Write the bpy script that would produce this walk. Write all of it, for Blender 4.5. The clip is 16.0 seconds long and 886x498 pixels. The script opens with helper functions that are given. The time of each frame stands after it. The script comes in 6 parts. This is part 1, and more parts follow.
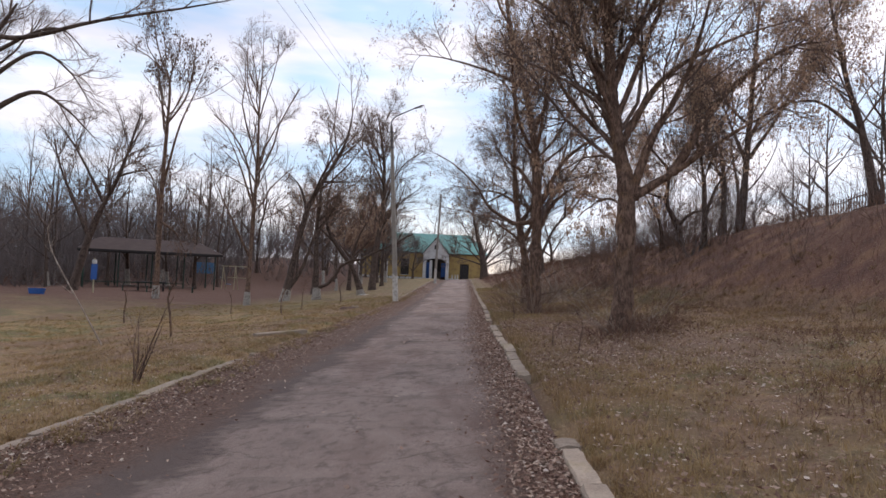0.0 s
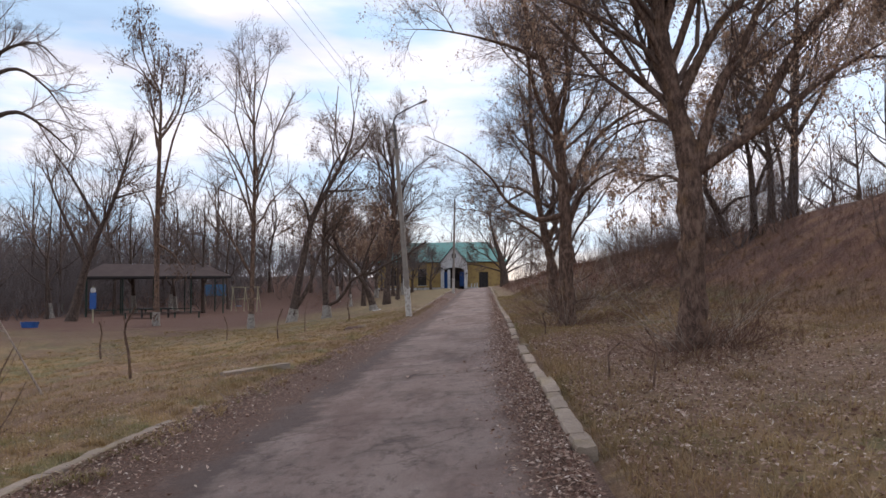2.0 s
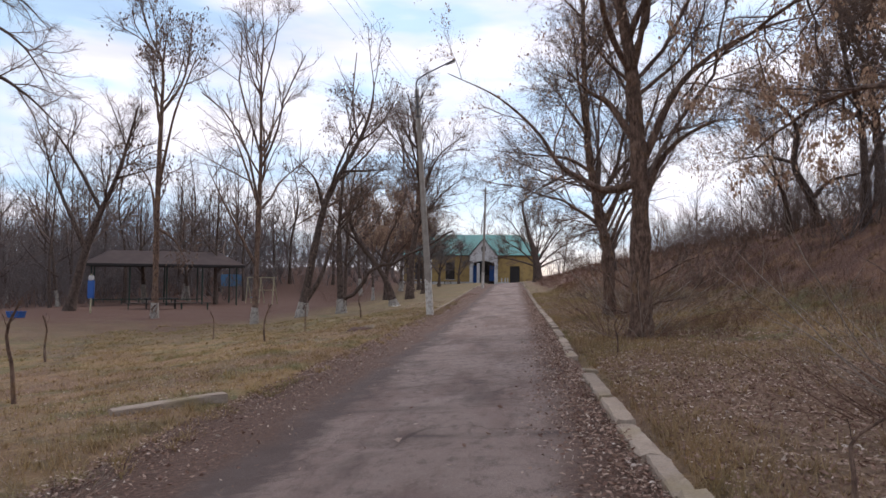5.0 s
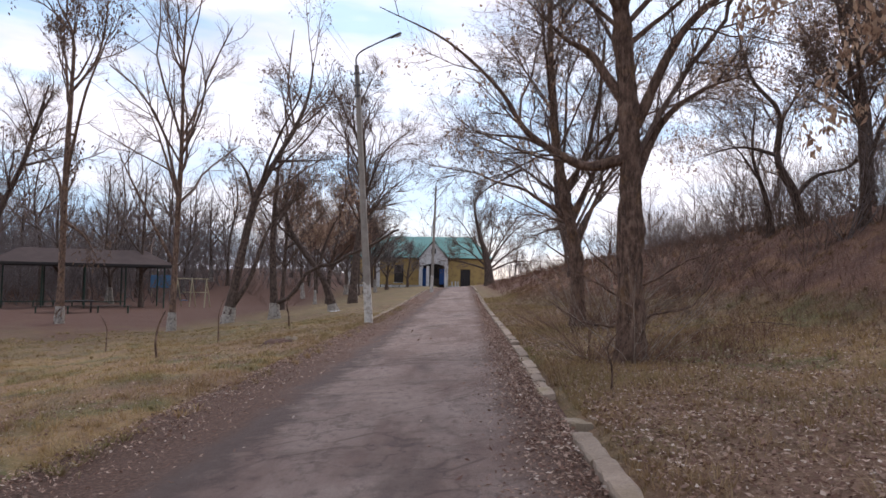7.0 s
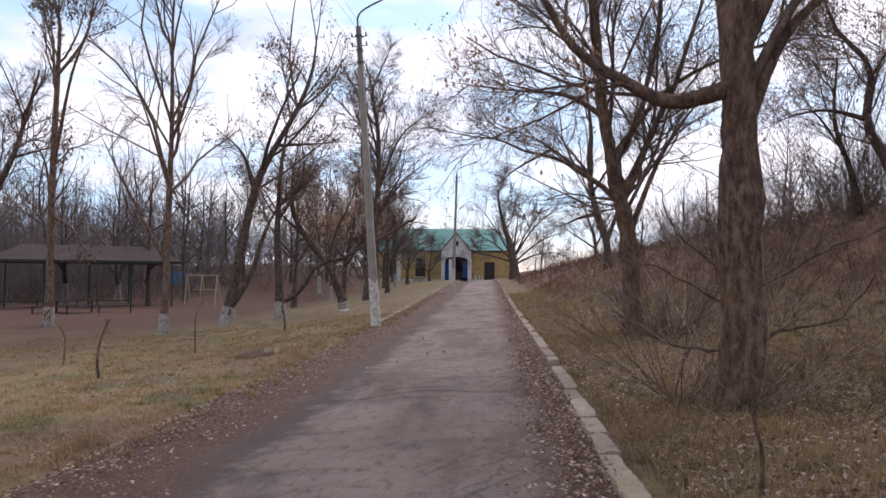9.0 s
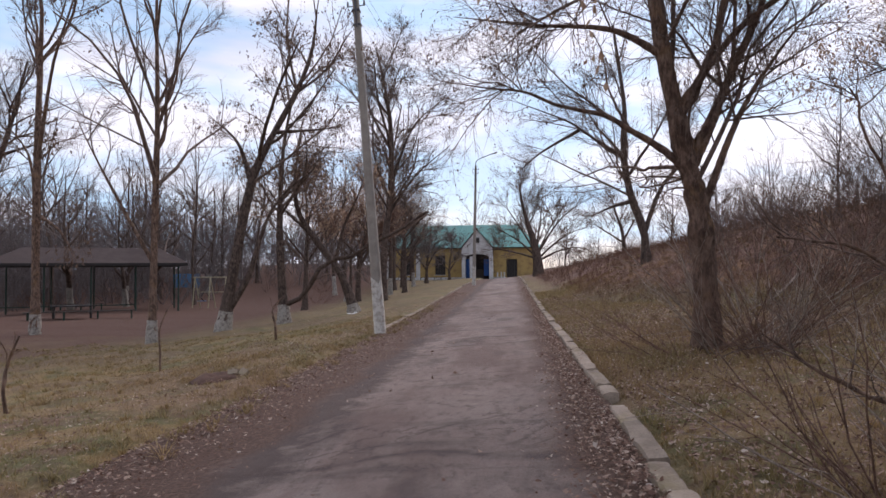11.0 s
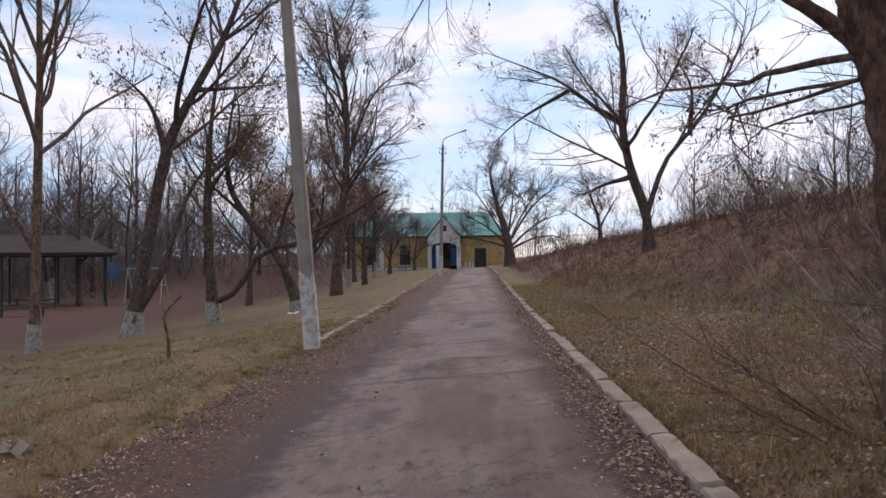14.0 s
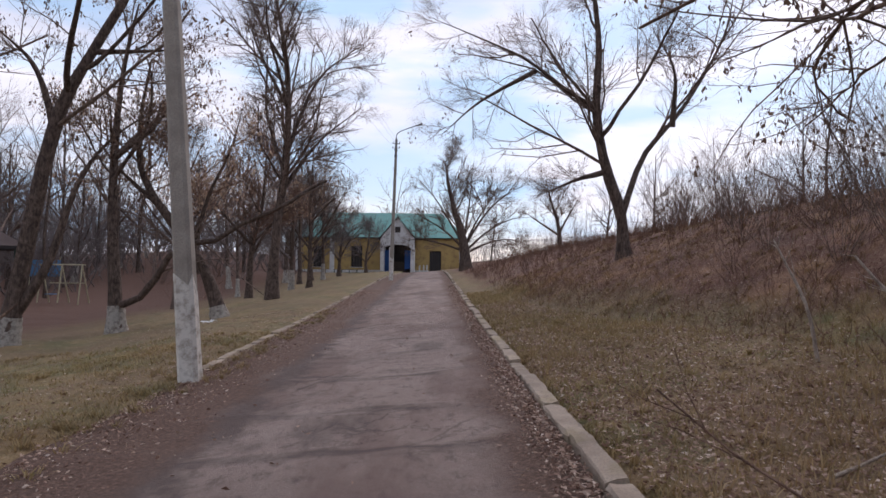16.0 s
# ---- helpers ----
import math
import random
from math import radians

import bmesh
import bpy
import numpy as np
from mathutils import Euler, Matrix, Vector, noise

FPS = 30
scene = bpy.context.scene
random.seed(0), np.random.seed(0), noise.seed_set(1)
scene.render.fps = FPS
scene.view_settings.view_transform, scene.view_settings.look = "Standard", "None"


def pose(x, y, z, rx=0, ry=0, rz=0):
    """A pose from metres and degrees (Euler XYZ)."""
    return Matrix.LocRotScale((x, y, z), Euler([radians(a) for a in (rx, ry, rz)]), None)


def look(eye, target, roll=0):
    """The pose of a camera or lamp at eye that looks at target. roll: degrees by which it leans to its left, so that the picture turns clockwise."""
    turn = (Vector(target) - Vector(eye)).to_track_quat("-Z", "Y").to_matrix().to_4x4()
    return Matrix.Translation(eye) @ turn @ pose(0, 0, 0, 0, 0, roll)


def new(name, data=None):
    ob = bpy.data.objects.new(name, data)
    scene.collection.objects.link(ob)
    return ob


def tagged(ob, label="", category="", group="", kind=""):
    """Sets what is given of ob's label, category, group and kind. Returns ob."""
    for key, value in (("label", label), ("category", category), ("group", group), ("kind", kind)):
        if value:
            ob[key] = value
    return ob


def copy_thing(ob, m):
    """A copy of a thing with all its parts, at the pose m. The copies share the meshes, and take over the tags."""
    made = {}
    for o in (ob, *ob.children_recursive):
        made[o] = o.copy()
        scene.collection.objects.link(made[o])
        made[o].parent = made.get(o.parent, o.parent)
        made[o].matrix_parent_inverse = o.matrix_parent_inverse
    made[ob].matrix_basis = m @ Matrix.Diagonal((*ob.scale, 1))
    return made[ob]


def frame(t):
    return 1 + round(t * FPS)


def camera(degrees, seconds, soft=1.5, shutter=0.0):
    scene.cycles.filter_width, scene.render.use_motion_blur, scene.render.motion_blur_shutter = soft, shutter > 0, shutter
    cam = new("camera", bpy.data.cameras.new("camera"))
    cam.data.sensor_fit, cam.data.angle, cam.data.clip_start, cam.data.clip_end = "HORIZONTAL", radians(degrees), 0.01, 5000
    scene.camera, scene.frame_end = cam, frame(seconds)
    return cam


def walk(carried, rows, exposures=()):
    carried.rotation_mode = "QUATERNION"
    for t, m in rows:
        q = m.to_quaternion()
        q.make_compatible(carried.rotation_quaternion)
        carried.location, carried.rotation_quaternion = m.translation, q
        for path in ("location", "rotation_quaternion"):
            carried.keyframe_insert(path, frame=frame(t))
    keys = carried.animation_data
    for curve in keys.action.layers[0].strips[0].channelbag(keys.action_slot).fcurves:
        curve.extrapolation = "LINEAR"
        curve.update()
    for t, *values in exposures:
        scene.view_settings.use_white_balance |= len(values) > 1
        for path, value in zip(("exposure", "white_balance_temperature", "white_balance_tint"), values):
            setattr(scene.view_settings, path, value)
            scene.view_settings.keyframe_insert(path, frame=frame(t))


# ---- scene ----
cam = camera(66.4, 16.0, soft=1.55)
METRES, EYE, TILT, LEAN, TURN = 24.0, 1.25, 0.0, -4.0, 1.7
ROWS = [
    (0.0, 0.0, 0.0, 0.0, 0.06, 2.29, 1.4),
    (0.5, 0.0009, 0.0308, -0.0003, 1.84, 2.61, 1.92),
    (1.0, 0.0033, 0.0656, 0.0019, 1.82, 2.96, 2.56),
    (1.5, 0.0031, 0.0943, 0.0018, 2.47, 3.7, 3.37),
    (2.0, 0.0058, 0.1265, 0.0011, 1.76, 3.17, 4.51),
    (2.5, 0.0061, 0.1558, 0.0009, 2.47, 3.33, 3.38),
    (3.0, 0.0093, 0.1877, 0.0005, 1.25, 2.61, 3.5),
    (3.5, 0.0079, 0.2172, 0.0003, 3.82, 2.69, 1.93),
    (6.0, 0.0024, 0.3776, -0.0002, 3.9, 2.88, 3.95),
    (6.5, 0.0039, 0.4084, 0.0007, 2.35, 2.67, 3.2),
    (7.0, 0.006, 0.4397, -0.0004, 0.06, 2.9, 3.0),
    (7.5, 0.008, 0.4713, 0.0003, -0.21, 2.11, 2.72),
    (8.0, 0.009, 0.5044, 0.0004, 0.78, 1.91, 3.25),
    (8.5, 0.0127, 0.5377, 0.0016, 0.32, 1.55, 4.38),
    (9.0, 0.0127, 0.5718, 0.0026, 2.14, 2.43, 3.61),
    (11.5, 0.0154, 0.7227, 0.0019, 4.37, 2.26, 4.23),
    (12.0, 0.0125, 0.756, 0.0032, 4.53, 1.84, 2.9),
    (12.5, 0.0114, 0.7836, 0.0025, 3.71, 1.9, 4.28),
    (13.0, 0.0091, 0.8163, 0.0033, 3.59, 2.14, 3.99),
    (13.5, 0.0087, 0.8433, 0.0028, 2.73, 2.34, 4.73),
    (14.0, 0.0091, 0.8755, 0.0038, 1.17, 1.32, 4.6),
    (14.5, 0.0103, 0.904, 0.0032, 0.04, 1.41, 3.6),
    (15.0, 0.0147, 0.9373, 0.0031, -1.76, 1.28, 4.14),
    (15.5, 0.0165, 0.9659, 0.0036, -1.84, 1.92, 2.33),
    (16.0, 0.0203, 0.9977, 0.004, -2.55, 1.32, 3.36),
]
walk(cam, [(t, pose(0, 0, EYE, 0, LEAN, 0) @ pose(0, 0, 0, TILT, 0, TURN) @ pose(METRES * x, METRES * y, METRES * z, 90 + pitch, roll, yaw)) for t, x, y, z, yaw, pitch, roll in ROWS], [(0.0, 0.47, 6450, 18), (3.5, 0.50, 6400, 18), (6.0, 0.58, 6380, 19), (8.5, 0.69, 6350, 20), (11.5, 0.44, 6300, 20), (16.0, 0.36, 6250, 20)])

# ---- world and sun ----
SUN_EL, SUN_AZ = radians(38), radians(28)


def build_world():
    w = bpy.data.worlds.new("world")
    scene.world = w
    w.use_nodes = True
    nt = w.node_tree
    nt.nodes.clear()
    N, L = nt.nodes.new, nt.links.new
    sky = N("ShaderNodeTexSky")
    sky.sky_type, sky.sun_disc = "NISHITA", False
    sky.sun_elevation, sky.sun_rotation = SUN_EL, SUN_AZ
    clear = N("ShaderNodeBackground")
    clear.inputs[1].default_value = 0.09
    L(sky.outputs[0], clear.inputs[0])
    cloud = N("ShaderNodeBackground")
    cloud.inputs[1].default_value = 0.84
    co = N("ShaderNodeTexCoord")
    mp = N("ShaderNodeMapping")
    mp.inputs["Scale"].default_value = (1.2, 1.0, 5.0)
    mp.inputs["Location"].default_value = (0.95, 0.2, 0.25)
    L(co.outputs["Generated"], mp.inputs[0])
    no = N("ShaderNodeTexNoise")
    no.inputs["Scale"].default_value, no.inputs["Detail"].default_value = 1.7, 7
    no.inputs["Roughness"].default_value = 0.52
    L(mp.outputs[0], no.inputs["Vector"])
    rp = N("ShaderNodeValToRGB")
    rp.color_ramp.elements[0].position, rp.color_ramp.elements[1].position = 0.36, 0.60
    rp.color_ramp.elements[0].color = (0.5, 0.5, 0.5, 1)
    L(no.outputs[0], rp.inputs[0])
    tone = N("ShaderNodeValToRGB")
    tone.color_ramp.elements[0].color = (0.55, 0.78, 0.98, 1)
    tone.color_ramp.elements[1].color = (0.99, 0.98, 1.0, 1)
    tone.color_ramp.elements[0].position, tone.color_ramp.elements[1].position = 0.41, 0.57
    no2 = N("ShaderNodeTexNoise")
    no2.inputs["Scale"].default_value, no2.inputs["Detail"].default_value = 2.6, 5
    L(mp.outputs[0], no2.inputs["Vector"])
    L(no2.outputs[0], tone.inputs[0])
    L(tone.outputs[0], cloud.inputs[0])
    mix = N("ShaderNodeMixShader")
    L(rp.outputs[0], mix.inputs[0])
    L(clear.outputs[0], mix.inputs[1])
    L(cloud.outputs[0], mix.inputs[2])
    out = N("ShaderNodeOutputWorld")
    L(mix.outputs[0], out.inputs[0])


build_world()
sun = new("sun", bpy.data.lights.new("sun", "SUN"))
sun.data.energy, sun.data.angle, sun.data.color = 1.1, radians(48), (1.0, 0.90, 0.79)
sun.matrix_world = look((math.sin(SUN_AZ) * 50, math.cos(SUN_AZ) * 50, math.tan(SUN_EL) * 50), (0, 0, 0))

TIP_C, TIP_S = math.cos(radians(LEAN)), -math.sin(radians(LEAN))

# ---- materials ----


class Nodes:
    """A small writer of node materials."""

    def __init__(self, name, rough=0.85, metal=0.0):
        self.m = bpy.data.materials.new(name)
        self.m.use_nodes = True
        self.t = self.m.node_tree
        self.b = self.t.nodes["Principled BSDF"]
        self.b.inputs["Roughness"].default_value, self.b.inputs["Metallic"].default_value = rough, metal
        self.b.inputs["Specular IOR Level"].default_value = 0.25
        self.pos = self.add("ShaderNodeNewGeometry").outputs["Position"]

    def add(self, kind):
        return self.t.nodes.new(kind)

    def link(self, a, b):
        self.t.links.new(a, b)

    def scaled(self, v, s):
        mp = self.add("ShaderNodeMapping")
        mp.inputs["Scale"].default_value = s
        self.link(v, mp.inputs[0])
        return mp.outputs[0]

    def noise(self, scale, detail=4, vec=None, rough=0.55):
        n = self.add("ShaderNodeTexNoise")
        n.inputs["Scale"].default_value, n.inputs["Detail"].default_value = scale, detail
        n.inputs["Roughness"].default_value = rough
        self.link(vec or self.pos, n.inputs["Vector"])
        return n.outputs[0]

    def voronoi(self, scale, feature="F1", vec=None):
        n = self.add("ShaderNodeTexVoronoi")
        n.feature = feature
        n.inputs["Scale"].default_value = scale
        self.link(vec or self.pos, n.inputs["Vector"])
        return n.outputs[0]

    def ramp(self, fac, stops):
        r = self.add("ShaderNodeValToRGB")
        e = r.color_ramp.elements
        while len(e) < len(stops):
            e.new(0.5)
        for i, (p, c) in enumerate(stops):
            e[i].position = p
            e[i].color = (*c, 1) if isinstance(c, tuple) else (c, c, c, 1)
        self.link(fac, r.inputs[0])
        return r.outputs[0]

    def mix(self, fac, a, b, how="MIX"):
        n = self.add("ShaderNodeMix")
        n.data_type, n.blend_type = "RGBA", how
        for sock, v in ((n.inputs[0], fac), (n.inputs[6], a), (n.inputs[7], b)):
            if isinstance(v, (int, float)):
                sock.default_value = v if sock.type == "VALUE" else (v, v, v, 1)
            elif isinstance(v, tuple):
                sock.default_value = (*v, 1)
            else:
                self.link(v, sock)
        return n.outputs[2]

    def maths(self, op, a, b):
        n = self.add("ShaderNodeMath")
        n.operation, n.use_clamp = op, False
        for sock, v in ((n.inputs[0], a), (n.inputs[1], b)):
            if isinstance(v, (int, float)):
                sock.default_value = v
            else:
                self.link(v, sock)
        return n.outputs[0]

    def axis(self, i):
        s = self.add("ShaderNodeSeparateXYZ")
        self.link(self.pos, s.inputs[0])
        return s.outputs[i]

    def island(self):
        return self.add("ShaderNodeNewGeometry").outputs["Random Per Island"]

    def each(self):
        return self.add("ShaderNodeObjectInfo").outputs["Random"]

    def done(self, col, bump=None, strength=0.4, dist=0.02, rough=None):
        if isinstance(col, tuple):
            self.b.inputs[0].default_value = (*col, 1)
        else:
            self.link(col, self.b.inputs[0])
        if bump is not None:
            n = self.add("ShaderNodeBump")
            n.inputs["Strength"].default_value, n.inputs["Distance"].default_value = strength, dist
            self.link(bump, n.inputs["Height"])
            self.link(n.outputs[0], self.b.inputs["Normal"])
        if rough is not None:
            self.link(rough, self.b.inputs["Roughness"])
        return self.m

    def lit_through(self, col, share):
        """Thin leaf: part of the light passes."""
        glow, both = self.add("ShaderNodeBsdfTranslucent"), self.add("ShaderNodeMixShader")
        self.link(col, glow.inputs[0])
        both.inputs[0].default_value = share
        self.link(self.b.outputs[0], both.inputs[1])
        self.link(glow.outputs[0], both.inputs[2])
        self.link(both.outputs[0], self.t.nodes["Material Output"].inputs[0])
        return self.m


def turf_colour(n):
    """Patches of straw, olive and bare litter, the same on soil and blades."""
    big = n.noise(0.20, 5, rough=0.6)
    mid = n.noise(0.75, 5, rough=0.62)
    c = n.ramp(mid, [(0.30, (0.148, 0.090, 0.060)), (0.40, (0.298, 0.188, 0.094)), (0.49, (0.252, 0.172, 0.078)), (0.56, (0.130, 0.124, 0.048)), (0.66, (0.176, 0.104, 0.068))])
    d = n.ramp(n.noise(0.8, 5), [(0.35, (0.143, 0.082, 0.054)), (0.65, (0.239, 0.142, 0.088))])
    c = n.mix(n.ramp(big, [(0.44, 0.0), (0.58, 0.9)]), c, d)
    # small worn spots and bleached tufts
    c = n.mix(n.ramp(n.noise(5.5, 5, rough=0.65), [(0.34, 0.65), (0.46, 0.0)]), c, (0.105, 0.064, 0.044))
    c = n.mix(n.ramp(n.noise(3.7, 5, rough=0.65), [(0.55, 0.0), (0.66, 0.55)]), c, (0.345, 0.235, 0.120))
    # greener turf further up the hill
    up = n.maths("ADD", n.maths("MULTIPLY", n.axis(1), 0.01), n.maths("MULTIPLY", n.noise(0.35, 5), 0.16))
    grn = n.ramp(n.noise(2.6, 5), [(0.35, (0.108, 0.094, 0.044)), (0.55, (0.155, 0.126, 0.058)), (0.70, (0.225, 0.162, 0.084))])
    c = n.mix(n.ramp(up, [(0.28, 0.0), (0.44, 0.5)]), c, grn)
    # leaf mould under the lane trees
    wob = n.maths("MULTIPLY", n.maths("SUBTRACT", n.noise(0.6, 4), 0.5), 3.0)
    fx = n.ramp(n.maths("MULTIPLY", n.maths("ADD", n.axis(0), wob), 0.1), [(0.06, 0.0), (0.14, 1.0), (0.40, 1.0), (0.55, 0.0)])
    fy = n.ramp(n.maths("MULTIPLY", n.maths("ADD", n.axis(1), wob), 0.02), [(0.14, 0.0), (0.19, 1.0), (0.29, 1.0), (0.37, 0.12), (0.50, 0.12), (0.55, 0.7), (0.60, 0.0)])
    mould = n.ramp(n.noise(14, 5, rough=0.7), [(0.32, (0.106, 0.062, 0.043)), (0.5, (0.207, 0.126, 0.086)), (0.68, (0.318, 0.212, 0.149))])
    c = n.mix(n.mix(1.0, n.mix(1.0, fx, fy, "MULTIPLY"), (0.901, 0.850, 0.765), "MULTIPLY"), c, mould)
    # dry rusty herbage on the bank
    height = n.maths("SUBTRACT", n.axis(2), n.maths("MULTIPLY", n.axis(0), TIP_S))
    bx = n.maths("ADD", n.maths("MULTIPLY", height, 0.8), n.maths("MULTIPLY", n.noise(0.9, 4), 0.9))
    bank = n.ramp(n.maths("MULTIPLY", bx, 0.4), [(0.26, 0.0), (0.42, 0.95)])
    rust = n.ramp(n.noise(1.1, 5), [(0.35, (0.105, 0.050, 0.040)), (0.52, (0.170, 0.084, 0.060)), (0.70, (0.275, 0.150, 0.082))])
    side = n.ramp(n.maths("MULTIPLY", n.axis(0), 0.1), [(0.08, 0.0), (0.2, 1.0)])
    return n.mix(n.mix(1.0, bank, side, "MULTIPLY"), c, rust)


def ground_material():
    n = Nodes("ground_turf", 0.95)
    c = turf_colour(n)
    fine = n.noise(34, 6, rough=0.75)
    c = n.mix(n.ramp(fine, [(0.34, 0.5), (0.50, 0.0)]), c, (0.085, 0.050, 0.034))
    streak = n.noise(26, 5, n.scaled(n.pos, (1.0, 0.4, 1.0)), 0.7)
    c = n.mix(n.ramp(streak, [(0.56, 0.0), (0.68, 0.6)]), c, (0.42, 0.315, 0.215))
    bits = n.voronoi(26)
    c = n.mix(n.ramp(bits, [(0.08, 0.55), (0.2, 0.0)]), c, (0.382, 0.270, 0.180))
    far = n.ramp(n.maths("ADD", n.maths("MULTIPLY", n.axis(1), 0.01), n.maths("MULTIPLY", n.noise(0.6, 6, rough=0.65), 0.24)), [(0.38, 0.0), (0.54, 1.0)])
    left = n.ramp(n.maths("MULTIPLY", n.axis(0), -0.05), [(0.48, 0.0), (0.75, 1.0)])
    c = n.mix(n.mix(1.0, far, left, "MULTIPLY"), c, (0.111, 0.058, 0.041))
    return n.done(c, n.noise(22, 6, rough=0.7), 0.8, 0.05)


def road_material():
    n = Nodes("worn_asphalt", 0.9)
    x, y = n.axis(0), n.axis(1)
    grit = n.noise(95, 4, rough=0.75)
    base = n.ramp(n.noise(0.9, 5), [(0.3, (0.250, 0.178, 0.150)), (0.55, (0.322, 0.236, 0.200)), (0.75, (0.375, 0.284, 0.244))])
    base = n.mix(n.ramp(grit, [(0.3, 0.6), (0.62, 0.0)]), base, (0.115, 0.086, 0.074))
    blotch = n.noise(9, 6, n.scaled(n.pos, (1.0, 0.55, 1.0)), 0.72)
    base = n.mix(n.ramp(blotch, [(0.34, 0.7), (0.48, 0.0)]), base, (0.112, 0.079, 0.067))
    base = n.mix(n.ramp(blotch, [(0.54, 0.0), (0.70, 0.5)]), base, (0.32, 0.252, 0.212))
    stones = n.voronoi(48)
    base = n.mix(n.ramp(stones, [(0.08, 0.7), (0.24, 0.0)]), base, (0.37, 0.315, 0.27))
    # reddish dirt, damp patches and smudged seams across the lane
    patch = n.ramp(n.noise(0.55, 6, n.scaled(n.pos, (1.6, 0.45, 1.0)), 0.62), [(0.48, 0.0), (0.60, 0.7)])
    base = n.mix(patch, base, (0.170, 0.108, 0.090))
    damp = n.ramp(n.noise(1.0, 6, n.scaled(n.pos, (0.9, 0.45, 1)), 0.65), [(0.55, 0.0), (0.66, 0.65)])
    base = n.mix(damp, base, (0.112, 0.080, 0.070))
    smudge = n.ramp(n.noise(1.0, 6, n.scaled(n.pos, (0.55, 2.2, 1)), 0.60), [(0.55, 0.0), (0.68, 0.45)])
    base = n.mix(smudge, base, (0.092, 0.066, 0.058))
    # dark broken seams across the lane
    drift = n.maths("ADD", y, n.maths("MULTIPLY", n.maths("SUBTRACT", n.noise(0.9, 4), 0.5), 1.1))
    for yy, wide in ((12.95, 5.0), (21.4, 7.0), (28.9, 4.5), (30.3, 4.0), (32.2, 4.5)):
        d = n.maths("MULTIPLY", n.maths("ABSOLUTE", n.maths("SUBTRACT", drift, yy), 0), wide)
        f = n.mix(1.0, n.ramp(d, [(0.10, 0.75), (0.75, 0.0)]), n.ramp(n.noise(1.3, 5), [(0.40, 0.0), (0.54, 1.0)]), "MULTIPLY")
        base = n.mix(f, base, (0.085, 0.060, 0.052))
    # cracks
    warped = n.add("ShaderNodeVectorMath")
    warped.operation = "MULTIPLY_ADD"
    n.link(n.noise(2.6, 6, rough=0.7), warped.inputs[0])
    warped.inputs[1].default_value = (0.9, 0.9, 0)
    n.link(n.pos, warped.inputs[2])
    crack = n.voronoi(0.62, "DISTANCE_TO_EDGE", warped.outputs[0])
    cf = n.mix(1.0, n.ramp(crack, [(0.002, 0.5), (0.010, 0.0)]), n.ramp(n.noise(0.7, 5), [(0.46, 0.0), (0.54, 1.0)]), "MULTIPLY")
    base = n.mix(cf, base, (0.045, 0.032, 0.027))
    net = n.voronoi(2.1, "DISTANCE_TO_EDGE", warped.outputs[0])
    nf = n.mix(1.0, n.ramp(net, [(0.012, 0.5), (0.05, 0.0)]), n.ramp(n.noise(0.42, 5), [(0.50, 0.0), (0.57, 1.0)]), "MULTIPLY")
    base = n.mix(nf, base, (0.070, 0.048, 0.040))
    # silt along both edges
    wob = n.maths("MULTIPLY", n.maths("SUBTRACT", n.noise(0.8, 6, rough=0.62), 0.5), 1.0)
    e = n.maths("ABSOLUTE", n.maths("ADD", n.maths("ADD", x, 0.98), wob), 0)
    wet = n.ramp(n.maths("MULTIPLY", n.maths("ADD", n.maths("ADD", n.maths("MULTIPLY", x, -1.0), wob), n.maths("MULTIPLY", n.maths("SUBTRACT", n.noise(3.0, 6, rough=0.7), 0.5), 1.1)), 0.2), [(0.345, 0.0), (0.400, 0.85), (0.46, 0.85), (0.54, 0.0)])
    base = n.mix(wet, base, (0.098, 0.068, 0.058))
    soil = n.ramp(n.noise(30, 5, rough=0.7), [(0.3, (0.064, 0.037, 0.028)), (0.5, (0.128, 0.074, 0.054)), (0.7, (0.215, 0.134, 0.098))])
    edge = n.ramp(n.maths("ADD", n.maths("MULTIPLY", e, 0.4), n.maths("MULTIPLY", n.maths("SUBTRACT", blotch, 0.5), 0.14)), [(0.44, 0.0), (0.56, 1.0)])
    col = n.mix(edge, base, soil)
    h = n.mix(0.5, grit, n.mix(cf, blotch, 0.0))
    return n.done(col, h, 0.9, 0.04)


def litter_material(name, stops, through_light=0.4):
    n = Nodes(name, 0.8)
    c = n.ramp(n.island(), stops)
    c = n.mix(0.25, c, n.noise(60, 2), "OVERLAY")
    n.done(c)
    return n.lit_through(c, through_light)


def blade_material():
    n = Nodes("dry_grass_blades", 0.8)
    c = turf_colour(n)
    v = n.ramp(n.island(), [(0.0, (0.16, 0.115, 0.055)), (0.3, (0.36, 0.265, 0.125)), (0.6, (0.60, 0.48, 0.28)), (0.85, (0.215, 0.195, 0.078)), (1.0, (0.30, 0.195, 0.115))])
    c = n.mix(0.36, n.mix(0.5, c, (1.45, 1.32, 1.12), "MULTIPLY"), v)
    n.done(c)
    return n.lit_through(c, 0.4)


